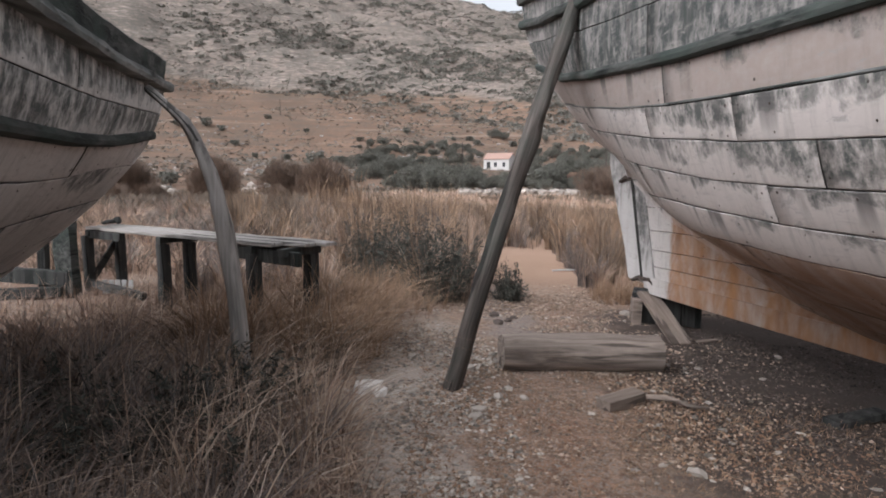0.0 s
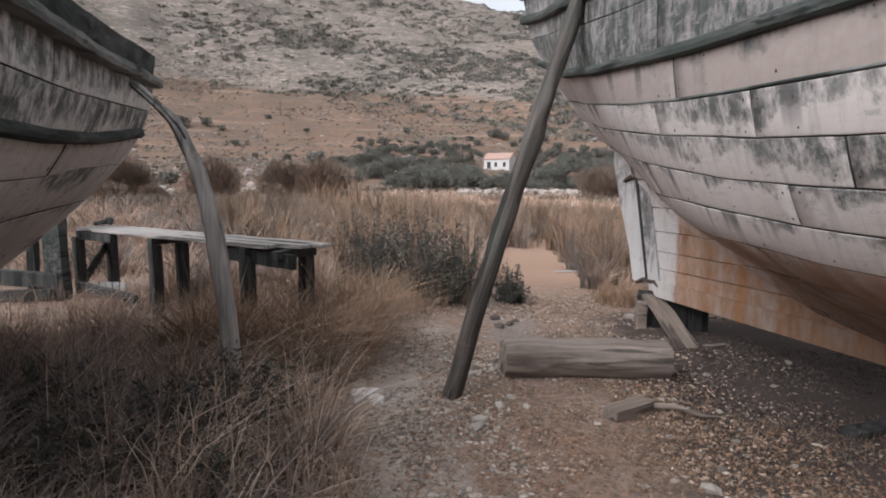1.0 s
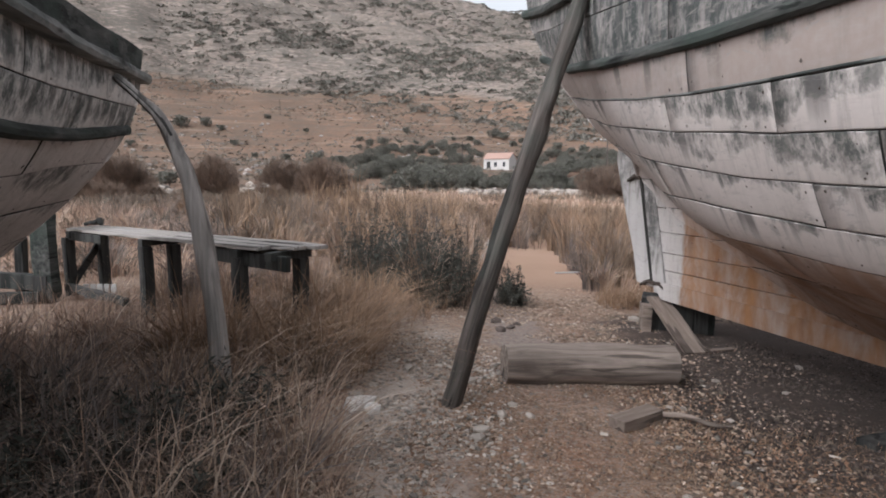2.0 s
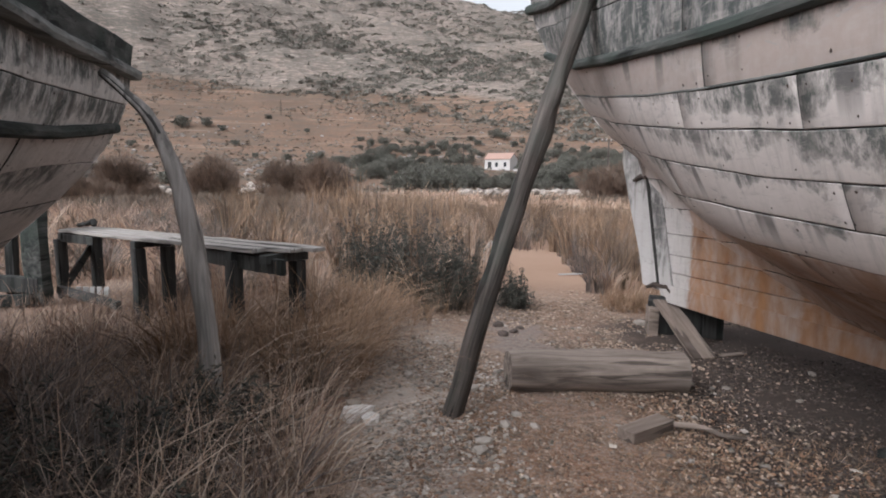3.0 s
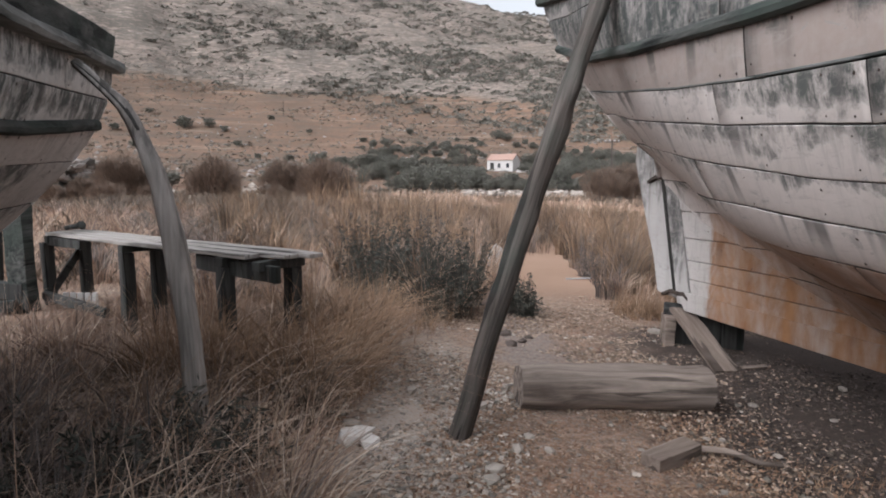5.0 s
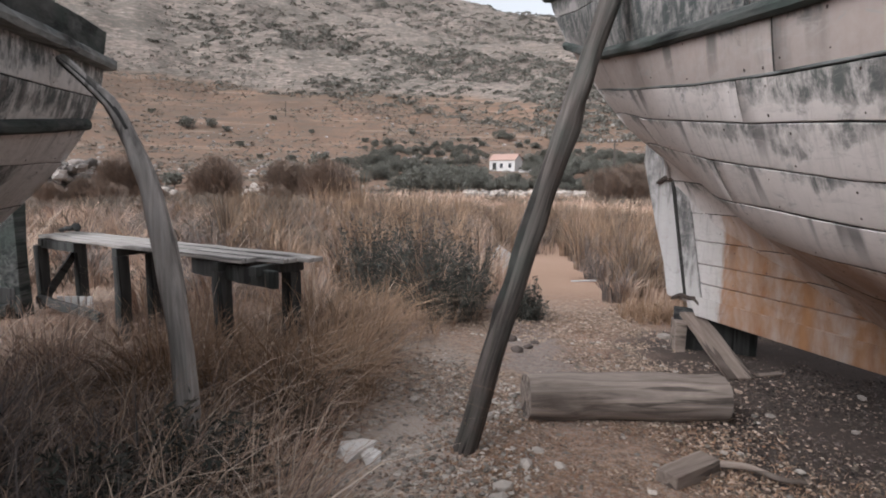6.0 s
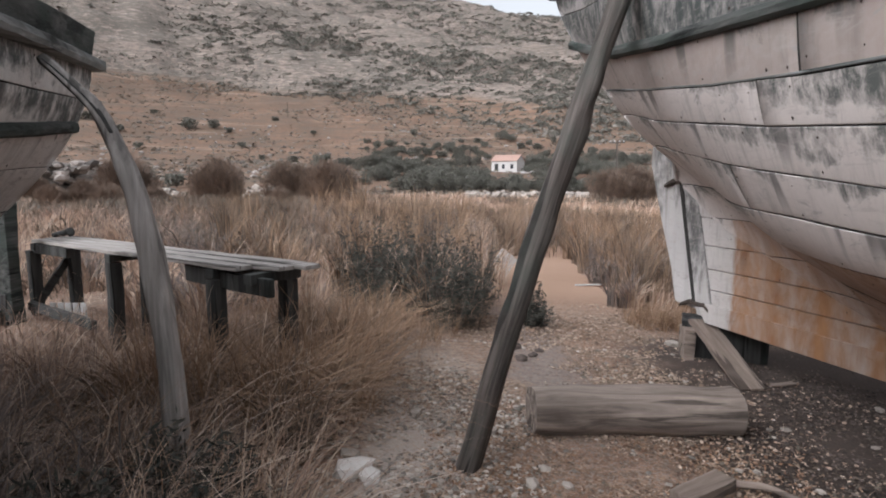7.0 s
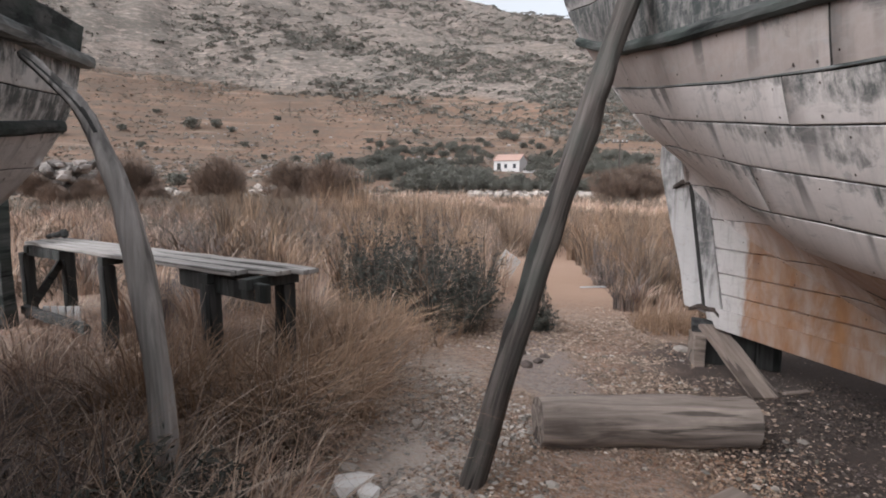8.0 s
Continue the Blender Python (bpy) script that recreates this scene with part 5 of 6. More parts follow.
def house():
    x, y, z = far_spot(884, 137)
    t = thing("farm_house", x, y, z - 0.3)
    t.rotation_euler = (0, 0, radians(-28))
    L, D, Hh, top = 6.2, 4.6, 2.6, 3.9

    def box(nm, cx, cy, cz, lx, ly, lz, material, parent=t):
        bm = bmesh.new()
        bmesh.ops.create_cube(bm, size=1)
        for v in bm.verts:
            v.co = Vector((v.co.x * lx, v.co.y * ly, v.co.z * lz))
        bmesh.ops.bevel(bm, geom=list(bm.edges), offset=0.02, segments=1, affect="EDGES")
        me = bpy.data.meshes.new(nm)
        bm.to_mesh(me)
        bm.free()
        me.materials.append(material)
        return sub(nm, me, parent, pose(cx, cy, cz))

    prof = [(-D / 2, 0), (D / 2, 0), (D / 2, Hh), (0, top), (-D / 2, Hh)]
    V = [(-L / 2, q, h) for q, h in prof] + [(L / 2, q, h) for q, h in prof]
    F = [(4, 3, 2, 1, 0), (5, 6, 7, 8, 9)] + [(i, (i + 1) % 5, 5 + (i + 1) % 5, 5 + i) for i in range(5)]
    sub("wall", mesh_of("wall", V, F, LIME), t)
    sl = math.degrees(math.atan2(top - Hh, D / 2))
    for sgn in (-1, 1):
        ln = math.hypot(D / 2, top - Hh) + 0.3
        me = beam_mesh("roof", L + 0.3, ln, 0.12, TILE, 0.02, 0.01, 10, 3)
        sub("roof", me, t, pose(0, sgn * (D / 4 + 0.08), (Hh + top) / 2 + 0.04, -sgn * sl, 0, 0))
    for wx, wz, ww, wh, nm in ((-0.2, 1.35, 0.7, 1.0, "window"), (1.9, 1.35, 0.7, 1.0, "window")):
        win = box(nm, wx, -D / 2 - 0.01, wz, ww, 0.06, wh, PANE)
        box("window_sill", 0, -0.05, -wh / 2 - 0.04, ww + 0.2, 0.14, 0.08, LIME, win)
    box("door", -1.9, -D / 2 - 0.01, 1.0, 0.9, 0.06, 2.0, DARKWOOD)
    tagged(t, "small white farm house with a red tiled roof", "house")
    # low white yard wall
    px, py, pz = far_spot(930, 131)
    w = new("yard_wall", beam_mesh("yard_wall", 6.0, 0.3, 0.7, LIME, 0.03, 0.01, 8, 3))
    w.matrix_world = pose(px, py, pz + 0.2, 0, 0, -20)
    tagged(w, "low whitewashed wall beside the farm house", "wall")


house()


def power_pole(px, r, h, arm=True):
    x, y, z = far_spot(px, r)
    t = thing("power_pole", x, y, z)
    sub("pole", tube_mesh("pole", line_pts((0, 0, -0.2), (0, 0, h), 6), [0.13 - 0.008 * i for i in range(6)], BARK, 8, 0.005), t)
    if arm:
        sub("cross_arm", beam_mesh("cross_arm", 2.2, 0.1, 0.12, BARK, 0.01, 0.003, 3, 2), t, pose(0, 0, h - 0.35))
        for q in (-0.95, -0.35, 0.35, 0.95):
            sub("insulator", tube_mesh("insulator", line_pts((0, 0, 0), (0, 0, 0.28), 4), [0.06, 0.09, 0.08, 0.05], SHEET, 8, 0.0), t, pose(q, 0, h - 0.3), "white insulator")
    tagged(t, "wooden power pole standing among the olive trees", "pole", "power poles")


power_pole(1070, 90, 7.4)
power_pole(818, 150, 6.0, False)
power_pole(502, 240, 6.0, False)


# ---- grass and shrubs, near to far ----
def edge_x(y):
    """East edge of the grass along the track."""
    return np.interp(y, [0.5, 1.6, 2.7, 3.4, 4.0, 4.8, 5.6, 6.4, 7.2, 8.2, 9.5], [-0.35, -0.22, -0.32, -0.55, -0.70, -0.60, -0.42, -0.12, 0.28, 0.45, 0.75])


def wave(x, y, f, seed=0.0):
    return np.array([noise.noise(Vector((a * f, b * f, seed))) for a, b in zip(x, y)])


def grass(name, label, n, x0, x1, y0, y1, tall, lean, width, material, keep=None, droop=1.2, wind=0.6, clump=1.4, soft=0.9):
    x, y = rng.uniform(x0, x1, n), rng.uniform(y0, y1, n)
    k = wave(x, y, clump, 2.0) > rng.uniform(-0.75, 0.45, n) * soft
    if keep is not None:
        k &= keep(x, y)
    x, y = x[k], y[k]
    m = len(x)
    # stalks bunch into tufts
    cx, cy = np.round(x / 0.16) * 0.16, np.round(y / 0.16) * 0.16
    x, y = x * 0.55 + (cx + 0.05 * np.sin(cy * 37)) * 0.45, y * 0.55 + (cy + 0.05 * np.sin(cx * 41)) * 0.45
    h = tall(x, y) * rng.uniform(0.45, 1.15, m)
    turn = np.where(rng.random(m) < wind, rng.normal(0.35, 0.9, m), rng.uniform(0, 6.28, m))
    l = np.abs(rng.normal(lean, lean * 0.6, m))
    w = width * rng.uniform(0.6, 1.5, m)
    base = np.stack([x, y, land(x, y) - 0.03], -1)
    ob = new(name, blades_mesh(name, base, h, l, turn, w, material, droop))
    tagged(ob, label, "grass", kind="stuff")


def foot_free(x, y):
    """Keeps grass out of the track, from under the boats' keels and off the table."""
    return (x < edge_x(y) + rng.normal(0, 0.07, len(x)))


def tall_near(x, y):
    d = edge_x(y) - x
    return np.interp(d, [-0.1, 0.15, 0.5, 0.9, 1.4, 2.5], [0.16, 0.28, 0.46, 0.54, 0.43, 0.38]) * (1 + 0.35 * wave(x, y, 1.1, 8.0)) * np.interp(y, [1, 2, 3.5, 5, 7], [0.75, 1.0, 1.05, 1.0, 1.0]) * (1 + 0.9 * np.exp(-((x + 1.0) / 0.45) ** 2 - ((y - 5.3) / 0.7) ** 2))


# darker blades on the left, shade between the stems partly put into their colour
grass("dead_grass_thicket", "dark tangled dead grass and stems, toned down for shade within", 5500, -3.9, 0.4, 1.0, 5.2, lambda x, y: 0.85 * tall_near(x, y), 0.5, 0.007, DARKGRASS, lambda x, y: foot_free(x, y) & (x < -0.55 - 0.12 * (y - 1)), 1.0, 0.3)
grass("dry_grass", "tangled dry brown grass beside the gravel track", 9000, -4.6, 0.5, 1.0, 6.6, tall_near, 0.75, 0.0065, BROWNGRASS, foot_free, 1.3, 0.3)
grass("straw_grass", "pale tawny grass leaning over the track", 6500, -2.6, 0.7, 3.2, 8.6, lambda x, y: 1.0 * tall_near(x, y), 0.8, 0.006, TAWNY, foot_free, 1.6, 0.7)
grass("bent_straw_stalks", "long pale bent grass stalks", 1500, -3.4, -0.3, 1.5, 5.2, lambda x, y: 1.3 * tall_near(x, y), 0.95, 0.008, PALESTRAW, foot_free, 1.6, 0.5)
grass("short_dry_grass", "sparse short reddish dry grass on gravel", 7000, 0.8, 2.9, 2.0, 3.9, lambda x, y: 0.09 + 0 * x, 0.8, 0.004, TAWNY, None, 1.0, 0.2, 2.0, 0.5)
grass("short_dry_grass", "sparse short dry grass along the log and track", 1600, -0.5, 2.3, 3.6, 7.2, lambda x, y: 0.08 + 0 * x, 0.9, 0.004, DRYGRASS, None, 1.0, 0.2, 2.2, 0.5)
grass("grass_tuft", "reddish dry grass tuft behind the rudder", 1500, 1.9, 2.75, 7.3, 8.0, lambda x, y: 0.34 + 0 * x, 0.7, 0.006, TAWNY, lambda x, y: (x - 2.25) ** 2 + (y - 7.6) ** 2 < 0.14, 1.2, 0.2)


def reed_keep(x, y):
    sand = (np.abs(x - (0.75 + 0.085 * y)) < 0.62) & (y < 13.0)
    return ~sand & ((x < edge_x(y)) | (x > 1.9 + 0.02 * y) | (y > 12.6)) & ~((x > 1.3) & (x < 4.2) & (y < 7.8))


def reed_tall(x, y):
    return np.interp(x / y, [-0.7, -0.48, -0.36, -0.25, -0.05, 0.08, 0.2, 0.4], [0.32, 0.34, 0.6, 0.85, 1.05, 0.85, 0.8, 0.8]) * np.clip(0.85 + 0.9 * wave(x, y, 0.55, 4.0) + 0.35 * wave(x, y, 1.8, 9.0), 0.3, 1.5)


def wedge(r0, r1, n, name, label, tall, lean, width, material, soft, clump, keep=reed_keep, az0=-42, az1=27):
    r = np.sqrt(rng.uniform(r0 ** 2, r1 ** 2, n))
    a = np.radians(rng.uniform(az0, az1, n))
    x, y = r * np.sin(a), r * np.cos(a)
    k = (wave(x, y, clump, 1.0) > rng.uniform(-0.7, 0.5, n) * soft) & keep(x, y)
    x, y = x[k], y[k]
    m = len(x)
    h = tall(x, y) * rng.uniform(0.5, 1.1, m)
    turn = rng.normal(0.2, 1.1, m)
    base = np.stack([x, y, land(x, y) - 0.03], -1)
    ob = new(name, blades_mesh(name, base, h, np.abs(rng.normal(lean, lean * 0.7, m)), turn, width * rng.uniform(0.6, 1.5, m), material, 1.2, 3))
    tagged(ob, label, "grass", kind="stuff")


def tussocks(name, label, spots, per, tall, lean, width, material):
    """Separate bunches of stalks, each fanning out from its own foot."""
    c = np.array(spots)
    n = len(c)
    k = (per * rng.uniform(0.5, 1.4, n)).astype(int)
    i = np.repeat(np.arange(n), k)
    m = len(i)
    big = rng.uniform(0.6, 1.25, n)[i]
    a = rng.uniform(0, 6.28, m)
    q = np.sqrt(rng.random(m)) * 0.13 * big * (0.6 + 0.06 * np.hypot(c[i, 0], c[i, 1]))
    x, y = c[i, 0] + q * np.cos(a), c[i, 1] + q * np.sin(a)
    h = tall * big * rng.uniform(0.55, 1.1, m)
    turn = a + rng.normal(0, 0.7, m)
    base = np.stack([x, y, land(x, y) - 0.03], -1)
    ob = new(name, blades_mesh(name, base, h, np.abs(rng.normal(lean, 0.6 * lean, m)), turn, width * rng.uniform(0.6, 1.5, m), material, 1.3, 4))
    tagged(ob, label, "grass", kind="stuff")


def thin_west(x, y):
    """Fewer golden reeds on the scrubby west side of the flat."""
    return reed_keep(x, y) & (rng.random(len(x)) < np.interp(x / y, [-0.45, -0.32, -0.18], [0.12, 0.35, 1.0]))


def spots_in(n, r0, r1, az0, az1, keep):
    r = np.sqrt(rng.uniform(r0 ** 2, r1 ** 2, n))
    a = np.radians(rng.uniform(az0, az1, n))
    x, y = r * np.sin(a), r * np.cos(a)
    k = keep(x, y)
    return np.stack([x[k], y[k]], -1)


def near_spots(n, x0, x1, y0, y1):
    x, y = rng.uniform(x0, x1, n), rng.uniform(y0, y1, n)
    k = x < edge_x(y) - 0.12
    return np.stack([x[k], y[k]], -1)


tussocks("golden_tussocks", "golden dry grass tussocks with plumes", spots_in(250, 8, 24, -24, 24, thin_west), 80, 1.05, 0.35, 0.013, REED)
tussocks("brown_tussocks", "brown dry grass tussocks", spots_in(190, 6.5, 20, -38, 24, reed_keep), 70, 0.75, 0.5, 0.012, DRYGRASS)
tussocks("dark_tussocks", "dark dead tussocks among the grass", spots_in(150, 7, 24, -38, 24, reed_keep), 60, 0.62, 0.5, 0.014, DARKGRASS)
tussocks("near_brown_tussocks", "coarse brown tussocks beside the track", near_spots(120, -3.6, 0.3, 1.6, 6.4), 50, 0.52, 0.7, 0.009, BROWNGRASS)
tussocks("near_straw_tussocks", "pale straw tussocks beside the track", near_spots(100, -1.3, 0.3, 2.4, 5.4), 55, 0.42, 0.9, 0.008, DRYGRASS)
tussocks("near_dark_tussocks", "dark dead tussocks beside the grey boat", near_spots(120, -3.4, -0.7, 1.4, 4.4), 55, 0.46, 0.7, 0.011, DARKGRASS)
tussocks("near_brown_weeds", "dark brown dead weeds beside the track", near_spots(90, -1.6, 0.3, 3.6, 7.2), 42, 0.5, 0.75, 0.009, HEATH)
tussocks("long_straw_tussocks", "long bent straw tussocks beside the track", near_spots(44, -1.4, -0.2, 1.8, 4.6), 20, 0.62, 0.9, 0.008, PALESTRAW)
tussocks("table_tussocks", "tall tawny grass round the end of the table", np.concatenate([np.stack([rng.uniform(-2.0, -0.9, 26), rng.uniform(4.2, 4.6, 26)], -1), np.stack([rng.uniform(-1.2, -0.6, 34), rng.uniform(4.5, 6.2, 34)], -1)]), 44, 0.78, 0.9, 0.008, TAWNY)
_a = np.arctan((rng.uniform(540, 640, 9) - 784) / 1031.0) - radians(0.29)
_r = rng.uniform(24, 30, 9)
tussocks("tall_canes", "tall pale dry canes in front of the tamarisks", np.stack([_r * np.sin(_a), _r * np.cos(_a)], -1), 22, 1.75, 0.16, 0.03, REED)
_a = np.arctan((np.append(rng.uniform(640, 830, 24), rng.uniform(390, 470, 8)) - 784) / 1031.0) - radians(0.29)
_r = rng.uniform(12, 20, 32)
tussocks("tall_reeds", "tall tawny reed tussocks above the dry grass", np.stack([_r * np.sin(_a), _r * np.cos(_a)], -1), 40, 1.2, 0.2, 0.018, REED)
wedge(6.9, 11, 8000, "tall_dry_grass", "tall dry brown grass and stems", lambda x, y: 0.62 * reed_tall(x, y), 0.35, 0.008, DRYGRASS, 0.9, 0.8)
wedge(9, 16, 7000, "golden_reeds", "tall golden dry reeds across the flat", reed_tall, 0.22, 0.011, REED, 1.0, 0.55, thin_west)
wedge(15, 30, 10000, "golden_reeds", "tall golden dry reeds across the flat", lambda x, y: 0.85 * reed_tall(x, y), 0.25, 0.022, REED, 1.2, 0.3, thin_west)
wedge(28, 62, 12000, "far_dry_reeds", "dry brown and golden grass far across the flat", lambda x, y: 0.6 * reed_tall(x, y), 0.3, 0.05, DRYGRASS, 1.3, 0.15, thin_west)
wedge(11, 30, 6000, "brown_weeds", "dark brown dead weeds among reeds", lambda x, y: 0.7 * reed_tall(x, y), 0.4, 0.02, DARKGRASS, 0.3, 0.4)


def heath(name, label, n, r0, r1, az0, az1, s0, s1, material):
    """Low twiggy scrub in drifts over the flat."""
    r = np.sqrt(rng.uniform(r0 ** 2, r1 ** 2, n))
    a = np.radians(rng.uniform(az0, az1, n))
    x, y = r * np.sin(a), r * np.cos(a)
    k = reed_keep(x, y) & (wave(x, y, 0.16, 13.0) > rng.uniform(-0.35, 0.35, n))
    x, y = x[k], y[k]
    m = len(x)
    per = 90
    size = rng.uniform(s0, s1, m)[:, None]
    b = rng.uniform(0, 6.28, (m, per))
    q = np.sqrt(rng.random((m, per))) * size
    rise = rng.random((m, per)) * 0.55 * size * np.sqrt(np.clip(1.05 - (q / size) ** 2, 0.05, 1))
    px, py = x[:, None] + 1.3 * q * np.cos(b), y[:, None] + q * np.sin(b)
    base = np.stack([px, py, land(px, py) + rise - 0.03], -1).reshape(-1, 3)
    ln = (size * rng.uniform(0.22, 0.6, (m, per))).ravel()
    ob = new(name, blades_mesh(name, base, ln, (0.25 + 0.9 * q / size).ravel(), b.ravel() + rng.normal(0, 0.6, m * per), 0.035 * np.repeat(size.ravel(), per), material, 0.7, 3))
    tagged(ob, label, "shrubs", kind="stuff")


heath("brown_heath", "low brown twiggy scrub in drifts across the flat", 520, 11, 48, -40, -14, 0.4, 1.0, HEATH)
heath("brown_heath", "low brown twiggy scrub beyond the table", 420, 8.5, 26, -40, -10, 0.28, 0.6, HEATH)
heath("brown_heath", "low brown twiggy scrub between dry reeds", 260, 13, 50, -14, 25, 0.35, 0.9, HEATH)
heath("green_heath", "low grey-green scrub between dry reeds", 150, 12, 48, -40, 25, 0.35, 0.8, OLIVE)


def twig_shrub(x, y, r, h, twigs, label, material=None, leaf=0.026):
    """An upright twiggy shrub: many stems, each clad with small leaves."""
    material = material or SHRUBL
    t = thing("green_shrub", x, y, land_at(x, y) - 0.03)
    a = rng.uniform(0, 6.28, twigs)
    q = np.sqrt(rng.random(twigs)) * r
    base = np.stack([q * 0.55 * np.cos(a), q * 0.55 * np.sin(a), 0 * q], -1)
    hh = h * rng.uniform(0.42, 1.18, twigs) * (1 - 0.40 * (q / r) ** 2)
    tip = np.stack([q * 1.15 * np.cos(a), q * 1.15 * np.sin(a), hh], -1)
    tagged(sub("branchwork", blades_mesh("branchwork", base, hh, 0.6 * q / hh, a, np.full(twigs, 0.008), BARK, 0.6), t), kind="stuff")
    per = 46
    f = rng.uniform(0.12, 1.0, (twigs, per))
    out = 0.6 * q[:, None] * f ** 1.6
    c = base[:, None, :] + np.stack([np.cos(a)[:, None] * out, np.sin(a)[:, None] * out, hh[:, None] * (f - 0.35 * np.minimum(0.6 * q / hh, 1.6)[:, None] * f ** 3)], -1)
    c = c + rng.normal(0, 0.018, c.shape)
    tagged(sub("foliage", leaves_mesh("foliage", c.reshape(-1, 3), np.full(twigs * per, leaf), material, rng, 0.22), t), kind="stuff")
    tagged(t, label, "shrub", "green shrubs")


for x, y, r, h, n in ((-0.05, 7.15, 0.42, 0.80, 150), (-0.55, 7.5, 0.5, 1.08, 140), (-1.0, 7.9, 0.5, 1.10, 130), (0.15, 7.7, 0.36, 1.12, 80), (0.80, 7.35, 0.26, 0.55, 60), (-0.35, 8.3, 0.5, 1.12, 110)):
    twig_shrub(x, y, r, h, n, "dark green upright twiggy shrub among dry grass")
for x, y, r, h, n in ((-2.4, 7.6, 0.6, 0.75, 90), (-3.2, 8.4, 0.7, 0.75, 90), (2.35, 10.3, 0.4, 0.75, 70), (3.1, 10.6, 0.5, 0.8, 80), (-4.6, 10.5, 0.9, 0.95, 90), (-5.8, 12.5, 1.0, 1.0, 90), (-2.0, 11.0, 0.8, 1.05, 90), (-0.4, 11.5, 0.7, 1.05, 90), (0.3, 14.0, 0.9, 1.15, 90), (-3.4, 14.5, 1.0, 1.1, 90), (-7.5, 15.5, 1.2, 1.0, 90), (2.2, 16.5, 0.9, 1.05, 80)):
    twig_shrub(x, y, r, h, n, "low grey-brown shrub among tall dry grass", DARKGRASS, 0.02)
for x, y, r, h, n in ((-1.18, 3.35, 0.36, 0.5, 110), (-1.75, 2.7, 0.42, 0.46, 90), (-1.45, 3.0, 0.36, 0.44, 80), (-0.95, 2.55, 0.28, 0.36, 60), (-2.2, 3.3, 0.4, 0.42, 70)):
    twig_shrub(x, y, r, h, n, "dark green weed deep in the dry grass")


# ---- stones and small things ----
def pebbles(name, label, n, x0, x1, y0, y1, s0, s1, material, keep=None):
    x, y = rng.uniform(x0, x1, n), rng.uniform(y0, y1, n)
    k = wave(x, y, 1.6, 6.0) > rng.uniform(-1.6, 0.6, n)
    if keep is not None:
        k &= keep(x, y)
    if name != "dark_gravel":
        k &= rng.random(n) < np.clip(1 - (x + 0.1 * (4.6 - y) - 1.45) / 0.8, 0.14, 1)
    x, y = x[k], y[k]
    m = len(x)
    s = s0 + (s1 - s0) * rng.random(m) ** 2.5
    ob = new(name, lumps_mesh(name, np.stack([x, y, land(x, y) + 0.25 * s], -1), np.stack([s * rng.uniform(1, 1.7, m), s, s * rng.uniform(0.45, 0.8, m)], -1), material, 0.28, rng))
    tagged(ob, label, "gravel", kind="stuff")


pebbles("gravel", "brown and grey gravel on the track", 52000, -1.2, 3.0, 2.3, 6.5, 0.003, 0.0135, GRAVEL)
pebbles("gravel", "grey gravel farther up the track", 16000, -0.3, 2.4, 5.0, 8.6, 0.004, 0.017, GRAVEL)
pebbles("pale_chips", "pale stone chips on the gravel", 1500, -0.9, 2.6, 2.3, 6.5, 0.004, 0.024, PALESTONE)
pebbles("pale_gravel", "pale grey gravel along the grass edge", 11000, -0.95, 0.45, 2.6, 6.6, 0.004, 0.018, PALESTONE)
# dark gravel whose colour also carries the shade below the hull
pebbles("dark_gravel", "dark gravel beside the keel, toned darker for shade under the boat", 22000, 1.5, 4.2, 2.6, 7.0, 0.003, 0.012, DARKGRAVEL, lambda x, y: x + 0.1 * (4.6 - y) > 1.7)
for x, y, s in ((-0.55, 3.95, 0.085), (-0.47, 3.90, 0.06), (-0.60, 4.12, 0.05), (0.45, 4.08, 0.032), (0.37, 3.905, 0.04), (0.22, 3.66, 0.045), (0.20, 4.52, 0.04), (0.55, 3.91, 0.03), (1.33, 2.92, 0.045), (-0.62, 5.0, 0.05), (-0.28, 4.75, 0.04), (0.13, 4.42, 0.045), (2.24, 6.62, 0.08), (2.12, 6.75, 0.06), (0.55, 6.0, 0.06), (0.54, 6.38, 0.06), (0.67, 6.14, 0.045), (0.75, 6.3, 0.04), (3.05, 5.2, 0.03), (2.55, 4.55, 0.025), (-0.75, 5.4, 0.055), (0.20, 3.55, 0.04)):
    dark = y > 5.9 and x < 1
    me = lumps_mesh("stone", [(0, 0, 0)], [(s * 1.4, s, s * 0.7)], DARKGRAVEL if dark else WHITESTONE if s > 0.058 and x < 0 else PALESTONE, 0.22, rng)
    ob = new("stone", me)
    ob.location = (x, y, land_at(x, y) + s * 0.35)
    tagged(ob, "dark angular stone lying on gravel" if dark else "pale angular stone lying on gravel", "stone", "loose stones")



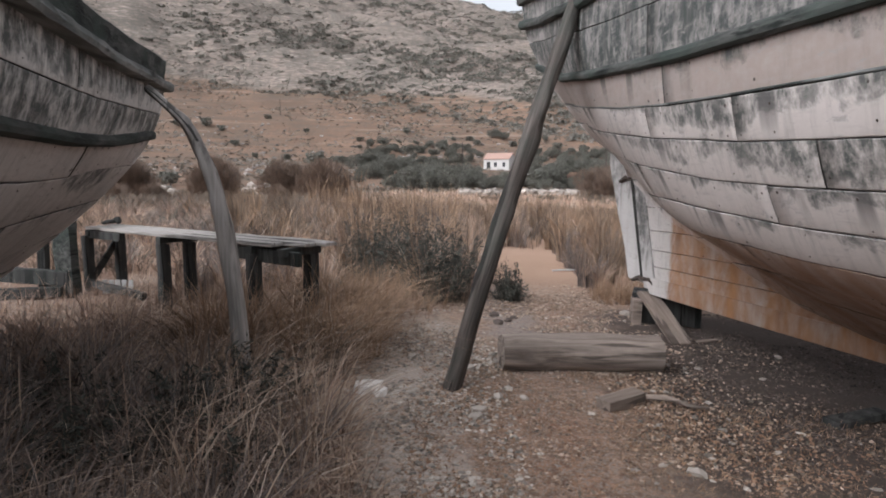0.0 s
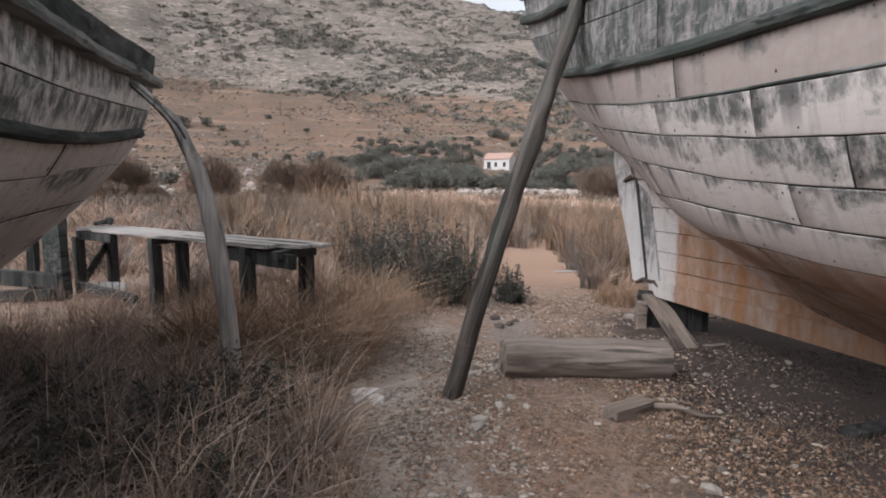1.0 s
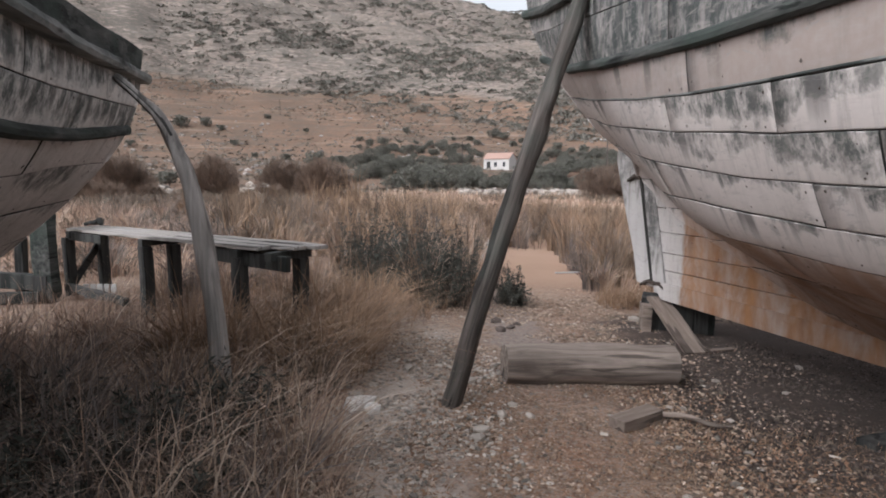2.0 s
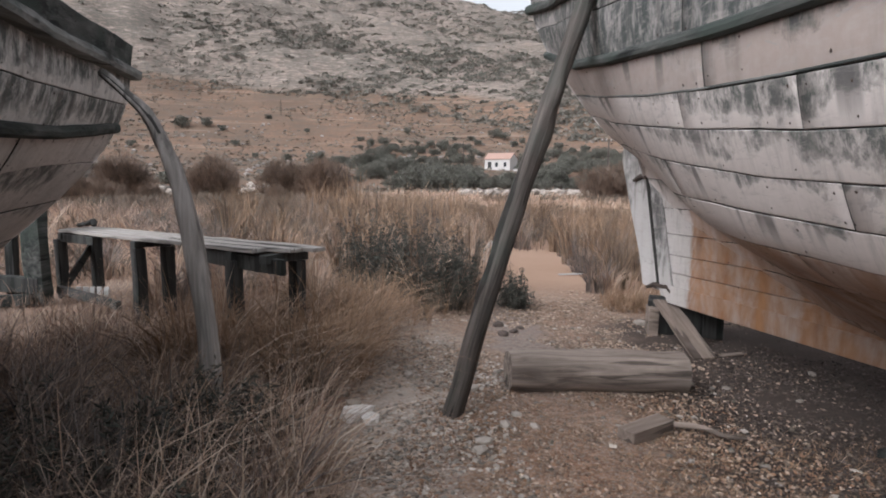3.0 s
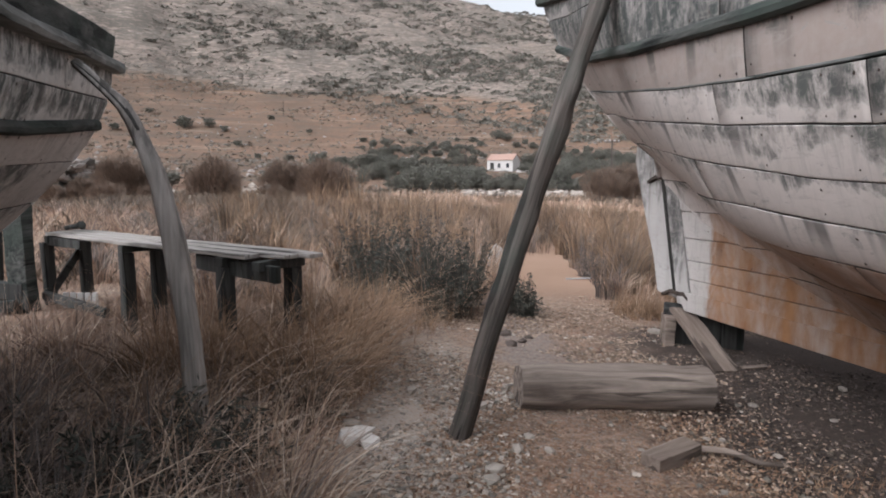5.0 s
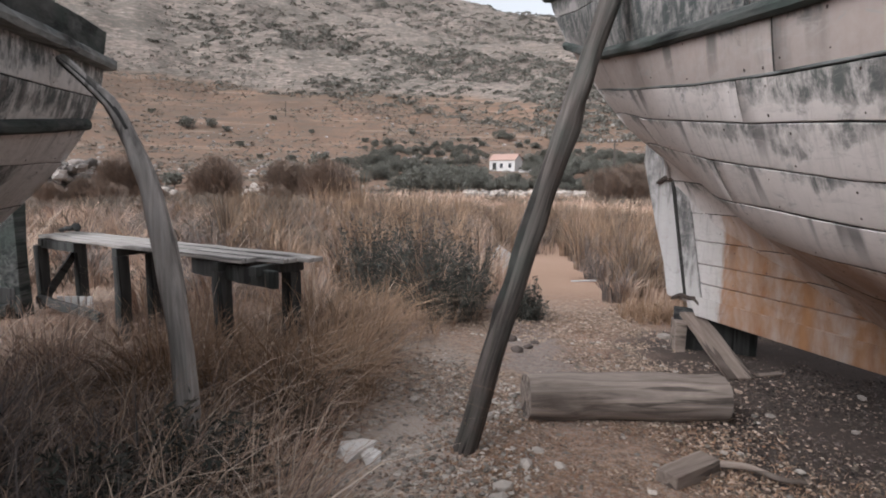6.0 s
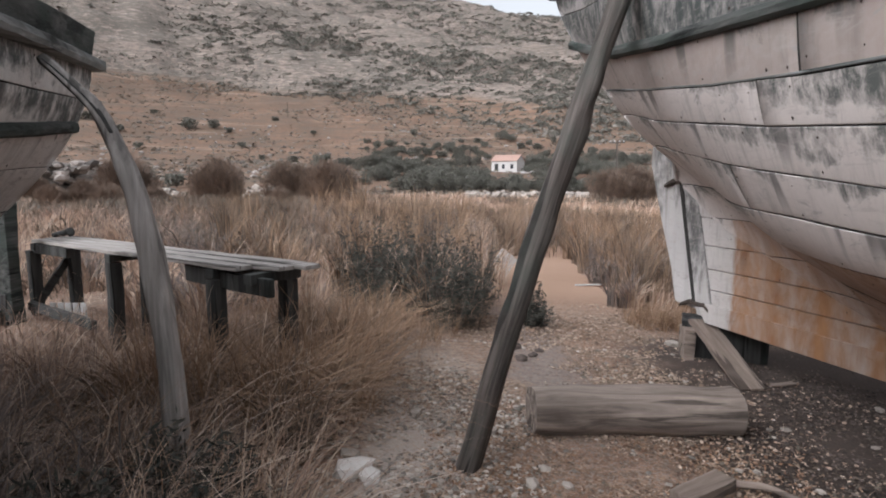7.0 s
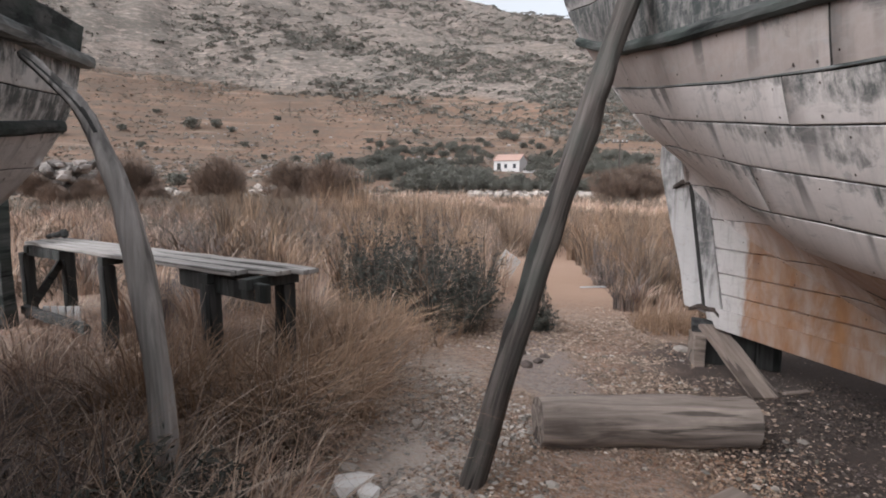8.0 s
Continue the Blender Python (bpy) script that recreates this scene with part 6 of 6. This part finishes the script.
def leaf_litter(name, label, n, x0, x1, y0, y1, size, material, keep=None):
    """Dry leaf and bark scraps lying flat on the soil."""
    x, y = rng.uniform(x0, x1, n), rng.uniform(y0, y1, n)
    k = wave(x, y, 1.3, 17.0) > rng.uniform(-1.2, 0.3, n)
    if keep is not None:
        k &= keep(x, y)
    x, y = x[k], y[k]
    m = len(x)
    a = rng.uniform(0, 6.28, m)
    l = size * rng.uniform(0.5, 1.6, m)
    w = l * rng.uniform(0.25, 0.6, m)
    base = np.stack([x, y, land(x, y) + 0.004 + 0.010 * rng.random(m)], -1)
    u = np.stack([np.cos(a), np.sin(a), rng.normal(0, 0.3, m)], -1) * l[:, None]
    v = np.stack([-np.sin(a), np.cos(a), rng.normal(0, 0.5, m)], -1) * w[:, None]
    V = np.stack([base - u, base + v, base + u, base - v], 1)
    tagged(new(name, mesh_of(name, V.reshape(-1, 3).tolist(), np.arange(4 * m).reshape(m, 4).tolist(), material)), label, "litter", kind="stuff")


leaf_litter("leaf_litter", "reddish dry leaf and bark litter on the soil", 15000, -0.2, 2.9, 2.2, 4.5, 0.011, LITTER, lambda x, y: x + 0.1 * (4.6 - y) < 1.6 + 0.5 * rng.random(len(x)) + np.maximum(0, 3.9 - y))
leaf_litter("bark_litter", "pale dry bark scraps on the soil", 2400, -0.7, 2.2, 2.2, 6.5, 0.010, PALESTRAW)
leaf_litter("dark_litter", "dark rotted bark litter on the soil", 9000, 0.0, 3.2, 2.2, 6.5, 0.012, HEATH)

block_thing("white_sheet", (0.78, 10.6, land_at(0.78, 10.6) + 0.20), (0.34, 0.03, 0.42), 20, SHEET, "white metal sheet leaning in dry grass", 3, 0, 38, "sheet")
block_thing("white_lath", (2.05, 10.0, land_at(2.05, 10.0) + 0.02), (0.42, 0.04, 0.025), 8, SHEET, "thin white lath lying on sand", 4, category="lath")
_c = thing("slatted_crate", -3.80, 6.62, land_at(-3.80, 6.62))
for i in range(5):
    sub("slat", beam_mesh("slat", 0.055, 0.02, 0.17, SHEET, 0.004, 0.002, 2, i, 2), _c, pose(-0.14 + 0.075 * i, 0, 0.10))
sub("bottom_rail", beam_mesh("bottom_rail", 0.38, 0.03, 0.03, SHEET, 0.004, 0.002, 3, 7), _c, pose(0.01, 0.02, 0.02))
tagged(_c, "small white slatted crate under the table", "crate")
